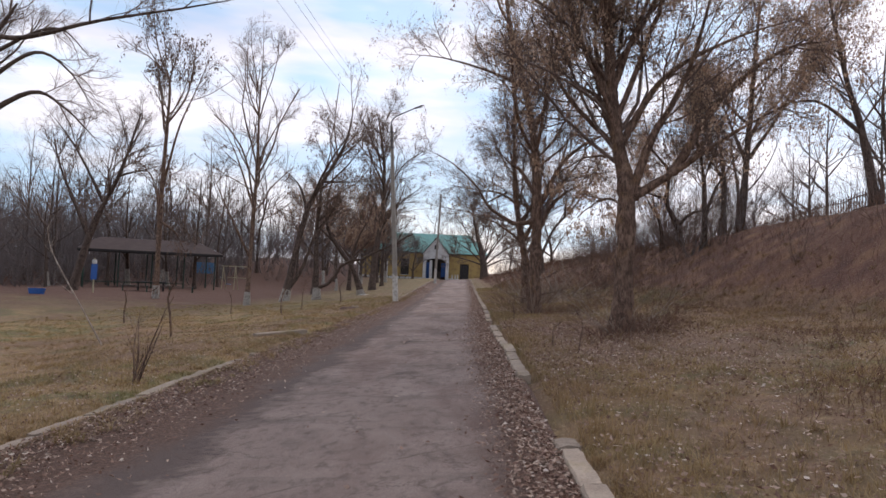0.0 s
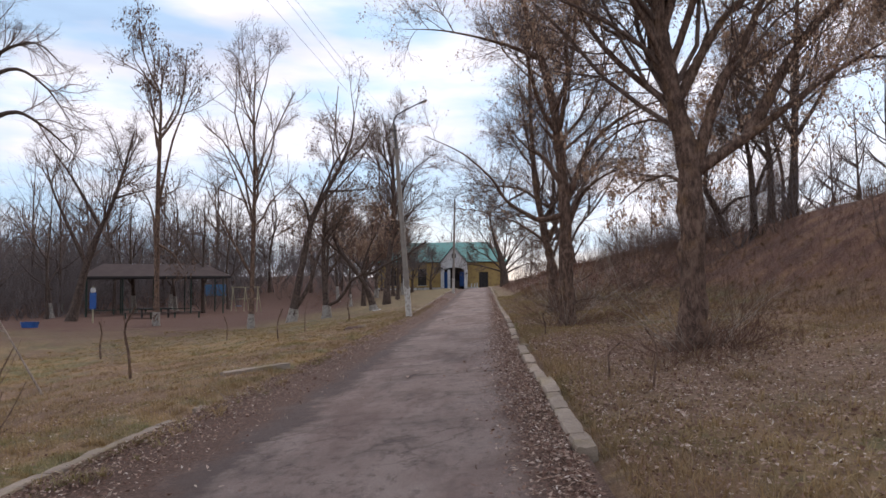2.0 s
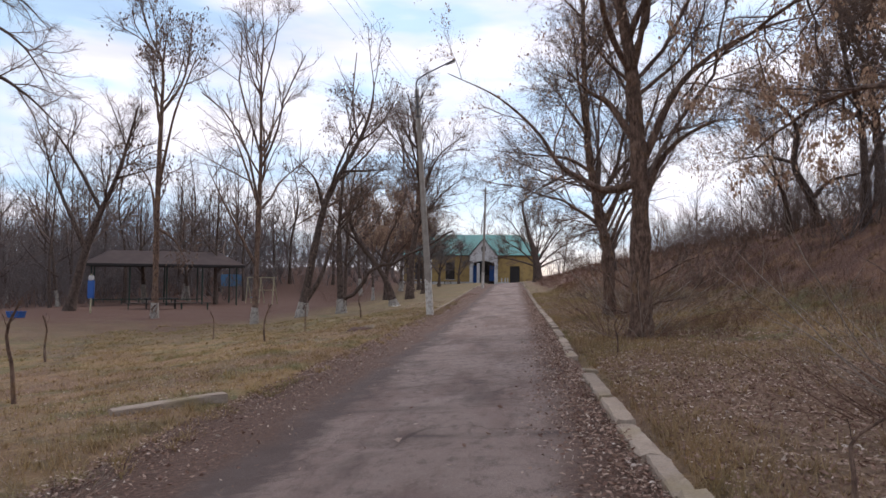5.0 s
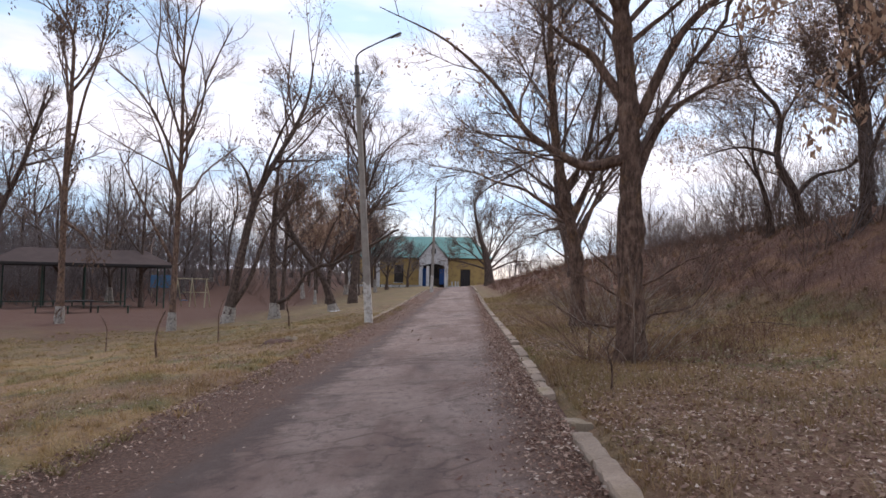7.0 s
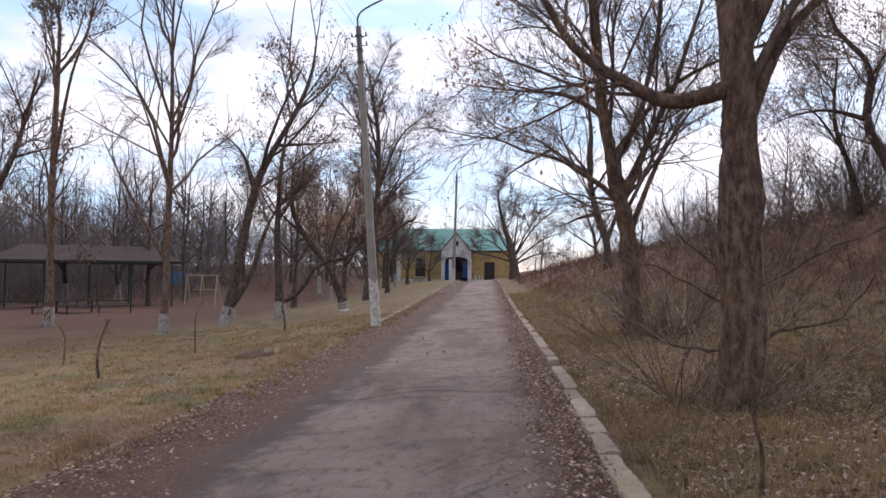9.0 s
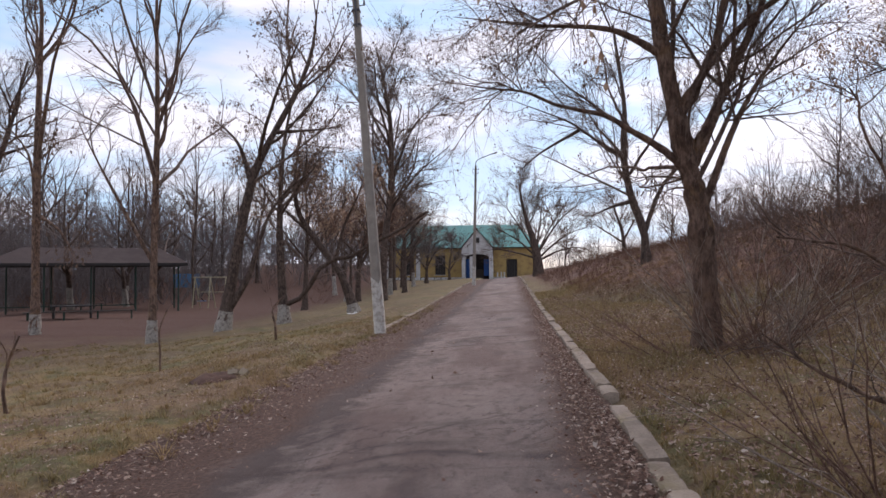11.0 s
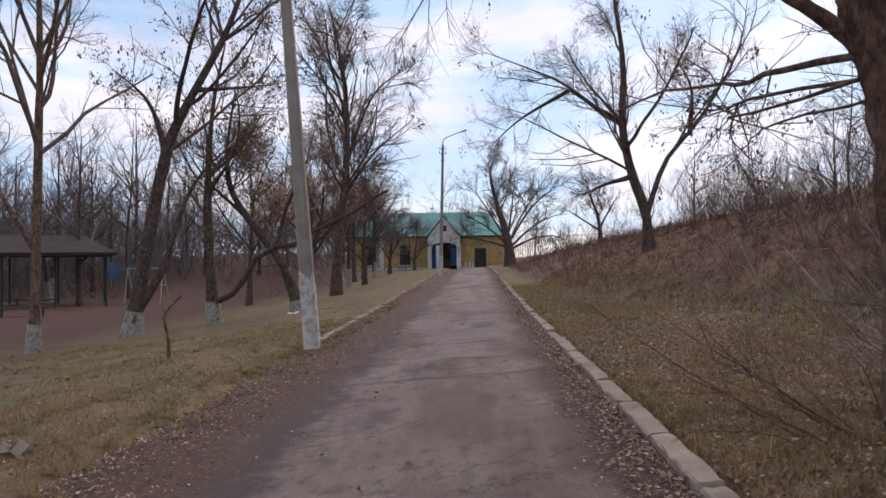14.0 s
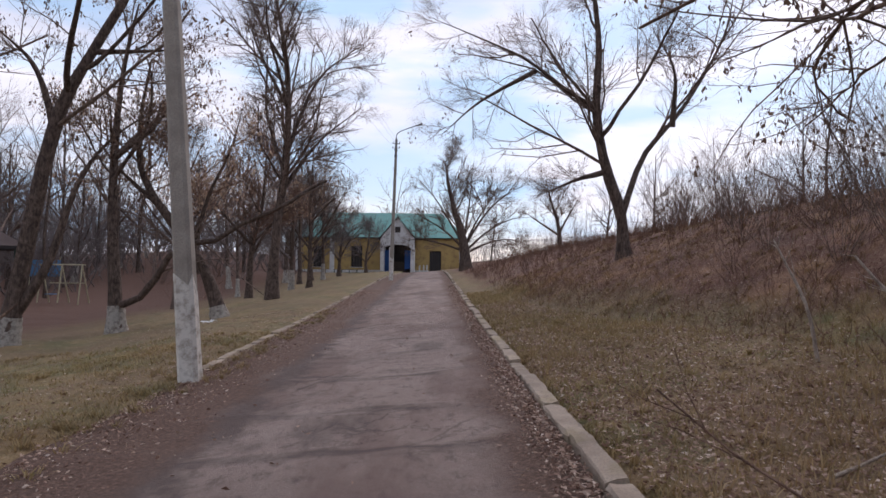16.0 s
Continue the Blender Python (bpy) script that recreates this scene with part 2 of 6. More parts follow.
def bark_material(name, dark, mid, light, lichen=None):
    n = Nodes(name, 0.95)
    v = n.scaled(n.pos, (1, 1, 0.28))
    ridg = n.noise(24, 6, v, 0.65)
    c = n.ramp(ridg, [(0.33, dark), (0.5, mid), (0.68, light)])
    c = n.mix(n.ramp(n.noise(2.2, 4), [(0.45, 0.0), (0.7, 0.6)]), c, mid)
    if lichen:
        c = n.mix(n.ramp(n.noise(3.1, 5), [(0.55, 0.0), (0.7, 0.55)]), c, lichen)
    flake = n.noise(9, 6, n.scaled(n.pos, (1, 1, 0.6)), 0.7)
    c = n.mix(n.ramp(flake, [(0.38, 0.75), (0.5, 0.0)]), c, dark)
    c = n.mix(n.ramp(flake, [(0.53, 0.0), (0.66, 0.75)]), c, light)
    return n.done(c, n.mix(0.5, ridg, flake), 1.0, 0.06)


def concrete_material(name, a, b, moss=0.0):
    n = Nodes(name, 0.9)
    c = n.ramp(n.noise(3.5, 5), [(0.3, a), (0.7, b)])
    c = n.mix(n.ramp(n.noise(60, 4), [(0.3, 0.4), (0.6, 0.0)]), c, tuple(k * 0.5 for k in a))
    if moss:
        c = n.mix(n.ramp(n.noise(1.7, 5), [(0.50, 0.0), (0.68, moss)]), c, (0.22, 0.170, 0.075))
        c = n.mix(0.35, c, n.ramp(n.each(), [(0.0, 0.35), (1.0, 0.75)]), "OVERLAY")
    return n.done(c, n.noise(45, 5), 0.5, 0.01)


def paint_material(name, col, worn, amount=0.5, rough=0.6, scale=6.0, bump=0.25, metal=0.0):
    n = Nodes(name, rough, metal)
    f = n.ramp(n.noise(scale, 6, rough=0.65), [(0.45, 0.0), (0.68, amount)])
    c = n.mix(f, col, worn)
    c = n.mix(n.ramp(n.noise(scale * 0.2, 4), [(0.3, 0.25), (0.7, 0.0)]), c, tuple(k * 0.55 for k in col))
    return n.done(c, n.noise(scale * 5, 4), bump, 0.01)


M_GROUND, M_ROAD, M_BLADE = ground_material(), road_material(), blade_material()
M_LEAF = litter_material("fallen_leaves", [(0.0, (0.13, 0.070, 0.052)), (0.35, (0.225, 0.130, 0.096)), (0.65, (0.35, 0.228, 0.170)), (0.90, (0.47, 0.345, 0.270)), (1.0, (0.60, 0.50, 0.42))], 0.15)
M_HANG = litter_material("dead_hanging_leaves", [(0.0, (0.250, 0.148, 0.102)), (0.5, (0.400, 0.262, 0.178)), (1.0, (0.540, 0.390, 0.270))])
M_HANG_D = litter_material("dark_seed_clusters", [(0.0, (0.106, 0.068, 0.052)), (1.0, (0.212, 0.140, 0.099))])
M_WEED = litter_material("dry_weed_stems", [(0.0, (0.105, 0.054, 0.043)), (0.5, (0.180, 0.094, 0.067)), (1.0, (0.30, 0.175, 0.100))], 0.3)
M_BARK = bark_material("grey_brown_bark", (0.055, 0.033, 0.025), (0.150, 0.093, 0.067), (0.269, 0.177, 0.129), (0.237, 0.136, 0.064))
M_BARK_D = bark_material("dark_bark", (0.040, 0.028, 0.023), (0.098, 0.067, 0.053), (0.175, 0.125, 0.098))
M_TWIG = bark_material("twig_bark", (0.090, 0.060, 0.048), (0.166, 0.115, 0.092), (0.255, 0.186, 0.148))
M_TWIG_R = bark_material("reddish_twig_bark", (0.099, 0.057, 0.042), (0.193, 0.112, 0.080), (0.279, 0.176, 0.127))
# paler grey twigs: distance haze put into the bark colour
M_TWIG_F = bark_material("haze_grey_twig_bark", (0.104, 0.080, 0.074), (0.172, 0.138, 0.129), (0.262, 0.220, 0.206))
M_WASH = paint_material("whitewash", (0.36, 0.32, 0.275), (0.12, 0.088, 0.070), 1.0, 0.95, 9.0)
M_LAMPWASH = paint_material("post_whitewash", (0.60, 0.55, 0.49), (0.25, 0.205, 0.165), 1.0, 0.95, 9.0)
M_CONC = concrete_material("pole_concrete", (0.235, 0.200, 0.170), (0.345, 0.300, 0.255))
M_KERB = concrete_material("kerb_concrete", (0.235, 0.176, 0.134), (0.375, 0.292, 0.225), 0.6)
M_STEEL = paint_material("weathered_steel", (0.10, 0.10, 0.11), (0.15, 0.09, 0.06), 0.6, 0.55, 12.0, 0.2, 0.4)
M_WIRE = paint_material("wire_sheath", (0.22, 0.22, 0.24), (0.16, 0.16, 0.17), 0.3, 0.6)
M_YELLOW = paint_material("ochre_plaster", (0.44, 0.30, 0.115), (0.22, 0.14, 0.075), 0.8, 0.9, 1.6)
M_WHITE = paint_material("white_plaster", (0.62, 0.60, 0.58), (0.36, 0.33, 0.30), 0.6, 0.9, 2.2)
M_GREEN = paint_material("green_roof_metal", (0.115, 0.29, 0.255), (0.17, 0.35, 0.31), 0.5, 0.45, 0.8)
M_BLUE = paint_material("blue_paint", (0.03, 0.10, 0.32), (0.07, 0.14, 0.30), 0.4, 0.5)
M_SKYBLUE = paint_material("pale_blue_paint", (0.10, 0.24, 0.42), (0.2, 0.3, 0.4), 0.4, 0.5)
# dark paintwork; also the painted-in shade inside the porch
M_DARK = paint_material("dark_paint_and_shade", (0.035, 0.030, 0.028), (0.07, 0.055, 0.045), 0.5, 0.7)
M_GREENP = paint_material("dark_green_paint", (0.022, 0.050, 0.036), (0.08, 0.05, 0.035), 0.5, 0.6)
M_FELT = paint_material("brown_roofing", (0.070, 0.048, 0.043), (0.10, 0.072, 0.063), 0.6, 0.95, 1.5)
M_WOODP = paint_material("worn_bench_wood", (0.075, 0.060, 0.052), (0.15, 0.11, 0.08), 0.6, 0.8)
M_CREAM = paint_material("chipped_cream_paint", (0.42, 0.37, 0.24), (0.20, 0.13, 0.08), 0.6, 0.6)
M_SOIL = concrete_material("dug_soil", (0.070, 0.036, 0.026), (0.130, 0.072, 0.052))
M_PAPER = paint_material("white_paper", (0.72, 0.71, 0.70), (0.5, 0.48, 0.46), 0.4, 0.8)
M_DEADWOOD = bark_material("bleached_dead_wood", (0.18, 0.135, 0.105), (0.32, 0.25, 0.20), (0.46, 0.38, 0.31))

# ---- small builders ----


def mesh_from(name, verts, faces, mat, smooth=False):
    me = bpy.data.meshes.new(name)
    me.from_pydata(verts, [], faces)
    me.materials.append(mat)
    if smooth:
        me.polygons.foreach_set("use_smooth", [True] * len(me.polygons))
    me.update()
    return me


def fast_mesh(name, verts, quads, mat, smooth=False, sides=4):
    """A mesh from arrays of corners and of faces with the same number of sides."""
    me = bpy.data.meshes.new(name)
    q = np.asarray(quads, dtype=np.int32)
    me.vertices.add(len(verts))
    me.vertices.foreach_set("co", np.asarray(verts, dtype=np.float32).ravel())
    me.loops.add(q.size)
    me.loops.foreach_set("vertex_index", q.ravel())
    me.polygons.add(len(q))
    me.polygons.foreach_set("loop_start", np.arange(0, q.size, sides, dtype=np.int32))
    if smooth:
        me.polygons.foreach_set("use_smooth", np.ones(len(q), dtype=bool))
    me.materials.append(mat)
    me.update(calc_edges=True)
    me.validate()
    return me


def under(name, me, parent=None, label=""):
    ob = new(name, me)
    if parent is not None:
        ob.parent = parent
    return tagged(ob, label)


def part(name, bm, material, parent, label=""):
    me = bpy.data.meshes.new(name)
    bm.to_mesh(me)
    bm.free()
    me.materials.append(material)
    return under(name, me, parent, label)


def box(bm, lo, hi, bevel=0.0):
    lo, hi = Vector(lo), Vector(hi)
    r = bmesh.ops.create_cube(bm, size=1.0, matrix=Matrix.Translation((lo + hi) / 2) @ Matrix.Diagonal((*(hi - lo), 1)))
    if bevel:
        es = list({e for v in r["verts"] for e in v.link_edges})
        bmesh.ops.bevel(bm, geom=es, offset=bevel, segments=2, affect="EDGES")
    return bm


def boxed(lo, hi, bevel=0.0):
    return box(bmesh.new(), lo, hi, bevel)


def rod(bm, a, b, r0, r1=None, sides=8):
    a, b = Vector(a), Vector(b)
    m = Matrix.Translation((a + b) / 2) @ (b - a).to_track_quat("Z", "Y").to_matrix().to_4x4()
    bmesh.ops.create_cone(bm, cap_ends=True, segments=sides, radius1=r0, radius2=r0 if r1 is None else r1, depth=(b - a).length, matrix=m)
    return bm


def rodded(a, b, r0, r1=None, sides=8):
    return rod(bmesh.new(), a, b, r0, r1, sides)


# ---- lie of the land ----
RY = [-40, 20, 32, 39, 47, 60, 66, 75, 110, 1600]
RZ = [0.0, 0.0, 0.03, 0.11, 0.23, 0.52, 0.64, 0.70, 0.72, 0.72]


def road_z(y):
    y = np.asarray(y, dtype=float)
    return sum(np.interp(y + d, RY, RZ) for d in (-3, -1.5, 0, 1.5, 3)) / 5


def sstep(a, b, v):
    u = np.clip((v - a) / (b - a), 0, 1)
    return u * u * (3 - 2 * u)


def land(x, y):
    x, y = np.asarray(x, dtype=float), np.asarray(y, dtype=float)
    g = road_z(y)
    g = g * (1 - sstep(5, 18, -x) * (1 - sstep(66, 92, y)))
    bump = 0.025 * np.sin(1.3 * x + 0.7 * y) + 0.02 * np.sin(2.9 * x - 1.7 * y + 1) + 0.015 * np.sin(4.3 * y + 2.1 * x)
    away = np.clip(np.maximum(x - 1.0, -3.8 - x), 0, 3) / 3
    z = g + 0.06 + bump * (0.35 + 1.2 * away)
    # lawn falls a little to the left, then rises towards the wood
    z = z - 0.24 * sstep(4.5, 9, -x) + (0.022 * np.clip(-x - 12, 0, 40) + 0.06 * np.clip(-x - 15, 0, 14)) * sstep(12, 34, y)
    z = z + 1.9 * sstep(74, 108, y) * sstep(14, 24, -x) + 0.07 * np.clip(-x - 2, 0, 16) * sstep(66, 92, y)
    # bank on the right: foot nears the road further on
    foot = np.interp(y, [0, 14, 22, 30, 36, 42, 55, 70, 90], [9.0, 7.6, 6.6, 5.0, 3.2, 1.9, 1.4, 1.6, 3.0])
    crest = np.interp(y, [0, 25, 45, 70, 95], [12.3, 12.0, 10.0, 9.0, 12.0])
    high = np.interp(y, [0, 14, 25, 45, 62, 80, 110], [3.1, 3.05, 2.85, 1.98, 1.38, 0.95, 0.8])
    u = np.clip((x - foot) / (crest - foot), 0, 1)
    k = np.interp(y, [18, 42], [0.0, 1.0])
    rise = (1 - k) * (0.35 * u + 0.65 * u * u * (3 - 2 * u)) + k * (1 - (1 - u) ** 1.7)
    z = z + high * rise + 0.04 * np.clip(x - 1, 0, 8) * (1 - rise) * 0.5 + 0.012 * np.clip(x - crest, 0, 30)
    # bed of the road
    inside = sstep(-3.75, -3.35, x) * (1 - sstep(0.60, 0.95, x))
    return z * (1 - inside) + (g - 0.06) * inside


def tipped(V):
    """The whole hillside falls to the left: plan places, taken square to the lane, turned about the lane's line."""
    V = np.asarray(V, dtype=float)
    x, z = V[..., 0], V[..., 2] - EYE
    return np.stack([x * TIP_C - z * TIP_S, V[..., 1], EYE + np.clip(x, -45, 22) * TIP_S + z * TIP_C], -1)


TIP = pose(0, 0, EYE, 0, LEAN, 0) @ pose(0, 0, -EYE)


def spot(x, y, up=0.0):
    """The place on the hillside for plan place x, y."""
    return tuple(float(v) for v in tipped((x, y, float(land(x, y)) + up)))


def ground_mesh():
    def steps(*runs):
        out = []
        for a, b, s in runs:
            out += list(np.arange(a, b, s))
        return np.array(out)
    xs = steps((-1500, -200, 260), (-200, -60, 20), (-60, -16, 2), (-16, -4, 0.4), (-4, 2, 0.2), (2, 16, 0.35), (16, 60, 2), (60, 200, 20), (200, 1700, 250))
    ys = steps((-400, -40, 60), (-40, -6, 3), (-6, 60, 0.4), (60, 130, 2), (130, 300, 20), (300, 1900, 200))
    X, Y = np.meshgrid(xs, ys)
    V = np.stack([X, Y, land(X, Y)], -1).reshape(-1, 3)
    i = np.arange(len(ys) - 1)[:, None] * len(xs) + np.arange(len(xs) - 1)[None]
    F = np.stack([i, i + 1, i + 1 + len(xs), i + len(xs)], -1).reshape(-1, 4)
    return fast_mesh("ground", tipped(V), F, M_GROUND, True)


ground = tagged(new("ground", ground_mesh()), "uneven turf with straw patches and leaf litter", "ground", kind="structure")


def road_mesh():
    xs, ys = np.arange(-3.40, 0.671, 0.11), np.arange(-12, 97, 0.3)
    X, Y = np.meshgrid(xs, ys)
    e = np.abs(X + 1.35)
    Z = road_z(Y) + 0.045 * sstep(1.35, 2.0, e) * (0.6 + 0.4 * np.sin(1.7 * Y + 3 * X)) - 0.02 * (X + 1.0) ** 2 * (e < 1.4) * 0.3
    Z += 0.006 * np.sin(3.1 * X + 0.8 * Y) + 0.005 * np.sin(5.2 * X - 2.3 * Y)
    # a pothole, and the ridged cross-patch next to it
    Z -= 0.05 * np.exp(-(((X + 1.25) / 0.33) ** 2 + ((Y - 12.9) / 0.22) ** 2))
    Z += 0.022 * np.exp(-((Y - 13.6 + 0.05 * X) / 0.2) ** 2)
    Z -= 0.03 * np.exp(-(((X + 1.15) / 0.12) ** 2 + ((Y - 5.0) / 0.4) ** 2))
    for yy in (28.9, 30.3, 32.2):
        Z += 0.03 * np.exp(-((Y - yy - 0.3 * np.sin(1.4 * X)) / 0.22) ** 2)
    V = np.stack([X, Y, Z], -1).reshape(-1, 3)
    i = np.arange(len(ys) - 1)[:, None] * len(xs) + np.arange(len(xs) - 1)[None]
    F = np.stack([i, i + 1, i + 1 + len(xs), i + len(xs)], -1).reshape(-1, 4)
    return fast_mesh("road", tipped(V), F, M_ROAD, True)


road = tagged(new("road", road_mesh()), "narrow worn asphalt lane with silted edges and cracks", "road", kind="structure")

# ---- wood: tapered tubes grown level by level ----


def unit(v):
    return v / np.maximum(np.linalg.norm(v, axis=-1, keepdims=True), 1e-9)


def tubes(P, R, sides, rough=0.0, rng=None):
    """Corners and quads of tubes along P (m, n, 3) with radii R (m, n)."""
    m, n = R.shape
    T = unit(np.gradient(P, axis=1))
    main = unit(P[:, -1] - P[:, 0])
    ref = np.where(np.abs(main[:, 2:3]) > 0.7, np.array([[1.0, 0, 0]]), np.array([[0, 0, 1.0]]))
    U = unit(np.cross(T, ref[:, None, :]))
    W = np.cross(T, U)
    a = np.arange(sides) * 2 * np.pi / sides
    rad = R[:, :, None] * np.ones(sides)
    if rough:
        rad = rad * (1 + rough * rng.standard_normal(rad.shape))
    V = P[:, :, None, :] + rad[..., None] * (np.cos(a)[:, None] * U[:, :, None, :] + np.sin(a)[:, None] * W[:, :, None, :])
    idx = np.arange(m * n * sides).reshape(m, n, sides)
    a0, b0 = idx[:, :-1], idx[:, 1:]
    F = np.stack([a0, np.roll(a0, -1, 2), np.roll(b0, -1, 2), b0], -1).reshape(-1, 4)
    return V.reshape(-1, 3), F


def joined(name, groups, mat, smooth=True):
    vs, fs, k = [], [], 0
    for V, F in groups:
        vs.append(V)
        fs.append(F + k)
        k += len(V)
    return fast_mesh(name, np.concatenate(vs), np.concatenate(fs), mat, smooth)


def smooth_line(pts, n):
    """n points along a Catmull-Rom curve through pts."""
    p = np.asarray(pts, dtype=float)
    p = np.vstack([2 * p[0] - p[1], p, 2 * p[-1] - p[-2]])
    u = np.linspace(0, len(p) - 3 - 1e-6, n)
    i = u.astype(int)
    t = (u - i)[:, None]
    a, b, c, d = p[i], p[i + 1], p[i + 2], p[i + 3]
    return 0.5 * (2 * b + (c - a) * t + (2 * a - 5 * b + 4 * c - d) * t ** 2 + (3 * b - a - 3 * c + d) * t ** 3)


def sprout(rng, P, R, k, span, angle, reach, thick, n, lift=0.0, wob=0.25, least=0.0):
    """k side shoots from each of the tubes P, R: their points and radii."""
    m, N = R.shape
    s = rng.uniform(*span, (m, k))
    f = s * (N - 1)
    i = np.minimum(f.astype(int), N - 2)
    t = f - i
    rows = np.arange(m)[:, None]
    p0 = P[rows, i] * (1 - t)[..., None] + P[rows, i + 1] * t[..., None]
    tan = unit(P[rows, i + 1] - P[rows, i])
    r = R[rows, i] * (1 - t) + R[rows, i + 1] * t
    side = unit(np.cross(tan, rng.standard_normal((m, k, 3))))
    ang = np.radians(rng.uniform(angle[0], angle[1], (m, k)))[..., None]
    d = unit(np.cos(ang) * tan + np.sin(ang) * side + np.array([0, 0, lift]))
    length = np.linalg.norm(np.diff(P, axis=1), axis=2).sum(1)[:, None] * reach * (1.15 - 0.65 * s) * rng.uniform(0.55, 1.25, (m, k))
    length = np.maximum(length, least)
    p, dd = p0, d
    pts = [p]
    for _ in range(n - 1):
        p = p + dd * (length / (n - 1))[..., None]
        pts.append(p)
        dd = unit(dd + wob * rng.standard_normal((m, k, 3)) + np.array([0, 0, lift * 0.5]))
    Q = np.stack(pts, 2).reshape(m * k, n, 3)
    r0 = np.minimum(r * 0.75, np.maximum(length * thick, 0.0042)).reshape(-1)
    return Q, r0[:, None] * np.linspace(1, 0.35, n)[None]


def hanging(rng, P, count, size, clump=5):
    """Small drooping rhombic leaves in clumps at the ends of shoots."""
    pick = P[rng.integers(0, len(P), count // clump)]
    s = rng.integers(1, pick.shape[1], len(pick))
    c = pick[np.arange(len(pick)), s]
    c = np.repeat(c, clump, 0) + rng.normal(0, size * 0.9, (len(c) * clump, 3)) * np.array([0.7, 0.7, 1.3])
    return leaves_at(rng, c, size, np.array([0, 0, -1.0]))


def leaves_at(rng, c, size, lean, flat=0.45, lying=False):
    m = len(c)
    a = unit(lean + flat * rng.standard_normal((m, 3)))
    side = rng.standard_normal((m, 3))
    b = unit(np.cross(a, side * 0.6 + np.array([0, 0, 1.0]) if lying else side))
    L = size * rng.uniform(0.5, 1.55, (m, 1))
    w = L * rng.uniform(0.10, 0.30, (m, 1))
    up = np.cross(a, b) * L * rng.uniform(-0.2, 0.3, (m, 1))
    V = np.stack([c, c + a * L * 0.5 + b * w + up, c + a * L, c + a * L * 0.5 - b * w + up], 1).reshape(-1, 3)
    return V, np.arange(4 * m).reshape(m, 4)


def make_tree(seed, y, limbs, r0, label, bark=None, twig=None, auto=5, lvl=(7, 6, 5), reach=(0.42, 0.45, 0.5), leaf=0, leaf_size=0.07, leaf_mat=None,
              wash=0.0, lift=0.10, droop=0.0, name="tree", category="tree", group="", thin=0.5, spread=0.28, flare=0.55, top=0.13, tw=1.0, knots=0.07, shoots=0, burrs=0, low=(), lean=True):
    """A bare tree. limbs: the trunk first, then the great limbs, each as (x, z) points in the upright plane at y."""
    rng = np.random.default_rng(seed)
    bark, twig = bark or M_BARK, twig or M_TWIG
    base = np.array(spot(limbs[0][0][0], y) if lean else (limbs[0][0][0], y, 0.0))
    if lean:
        limbs = [[(x * TIP_C - (z - EYE) * TIP_S, EYE + x * TIP_S + (z - EYE) * TIP_C) for x, z in l] for l in limbs]
        low = [(r, tipped([(p[0], p[2] if len(p) > 2 else y, p[1]) for p in pts])[:, (0, 2, 1)]) for r, pts in low]
    root = tagged(new(name), label, category, group)
    root.location = base
    n = 64 if tw < 1.3 else 15
    PL, RL = [], []
    for j, pts in enumerate(limbs):
        q = np.array([(px - base[0], 0.0, pz - base[2]) for px, pz in pts])
        if j == 0:
            q[0, 2] = -0.12
        run = np.linalg.norm(np.diff(q, axis=0), axis=1)
        far = np.concatenate([[0], np.cumsum(run)])
        if j:
            q[:, 1] = far * rng.uniform(-spread, spread)
        line = smooth_line(q, n)
        if j:
            line[1:, 1] += np.cumsum(rng.normal(0, 0.03 * far[-1] / n, n - 1))
        u = np.linspace(0, 1, n)
        if j == 0:
            rr = r0 * (1 - (1 - top) * u) * (1 + 0.05 * np.sin(9 * u + seed) + 0.04 * np.sin(23 * u + 2 * seed)) * (1 + flare * np.exp(-np.maximum(line[:, 2], 0) / (r0 * 1.5)))
        else:
            t0 = PL[0]
            near = np.argmin(np.linalg.norm(t0 - line[0], axis=1))
            rr = min(RL[0][near] * 0.72, r0 * thin) * (1 - 0.94 * u ** 0.8)
        PL.append(line)
        RL.append(rr)
    for _ in range(burrs):
        RL[0] = RL[0] * (1 + rng.uniform(0.10, 0.24) * np.exp(-((PL[0][:, 2] - rng.uniform(0.3, 4.2)) / rng.uniform(0.10, 0.22)) ** 2))
    P1, R1 = np.stack(PL), np.stack(RL)
    far = tw > 3
    thick = [tubes(P1[:1], R1[:1], 8 if far else 14 if tw > 1.3 else 22, knots, rng)]
    if len(P1) > 1:
        thick.append(tubes(P1[1:], R1[1:], 5 if far else 9, 0.05, rng))
    if auto:
        A, B = sprout(rng, P1[:1], R1[:1], auto, (0.35, 0.95), (35, 65), 0.42, 0.016, 10, lift * 2, 0.10)
        thick.append(tubes(A, B, 7, 0.04, rng))
        keep = [(P1, R1), (A, B)]
    else:
        keep = [(P1, R1)]
    fine, ends = [], []
    if shoots:
        S = sprout(rng, P1[:1], R1[:1], shoots, (0.04, 0.45), (45, 85), 0.06, 0.009, 6, 0.12, 0.16, 0.45)
        T = sprout(rng, *S, 3, (0.25, 1.0), (25, 55), 0.4, 0.008, 3, 0.05, 0.2, 0.1)
        fine += [tubes(*S, 4), tubes(*T, 3)]
    for PP, RR in keep:
        L2 = sprout(rng, PP, RR, lvl[0], (0.25, 1.0), (28, 62), reach[0], 0.010 * tw ** 0.5, 4 if far else 6, lift, 0.16, 0.9)
        L3 = sprout(rng, *L2, lvl[1], (0.15, 1.0), (25, 60), reach[1], 0.008 * tw, 4 if tw < 1.3 else 3, lift * 0.6 - droop, 0.2, 0.5)
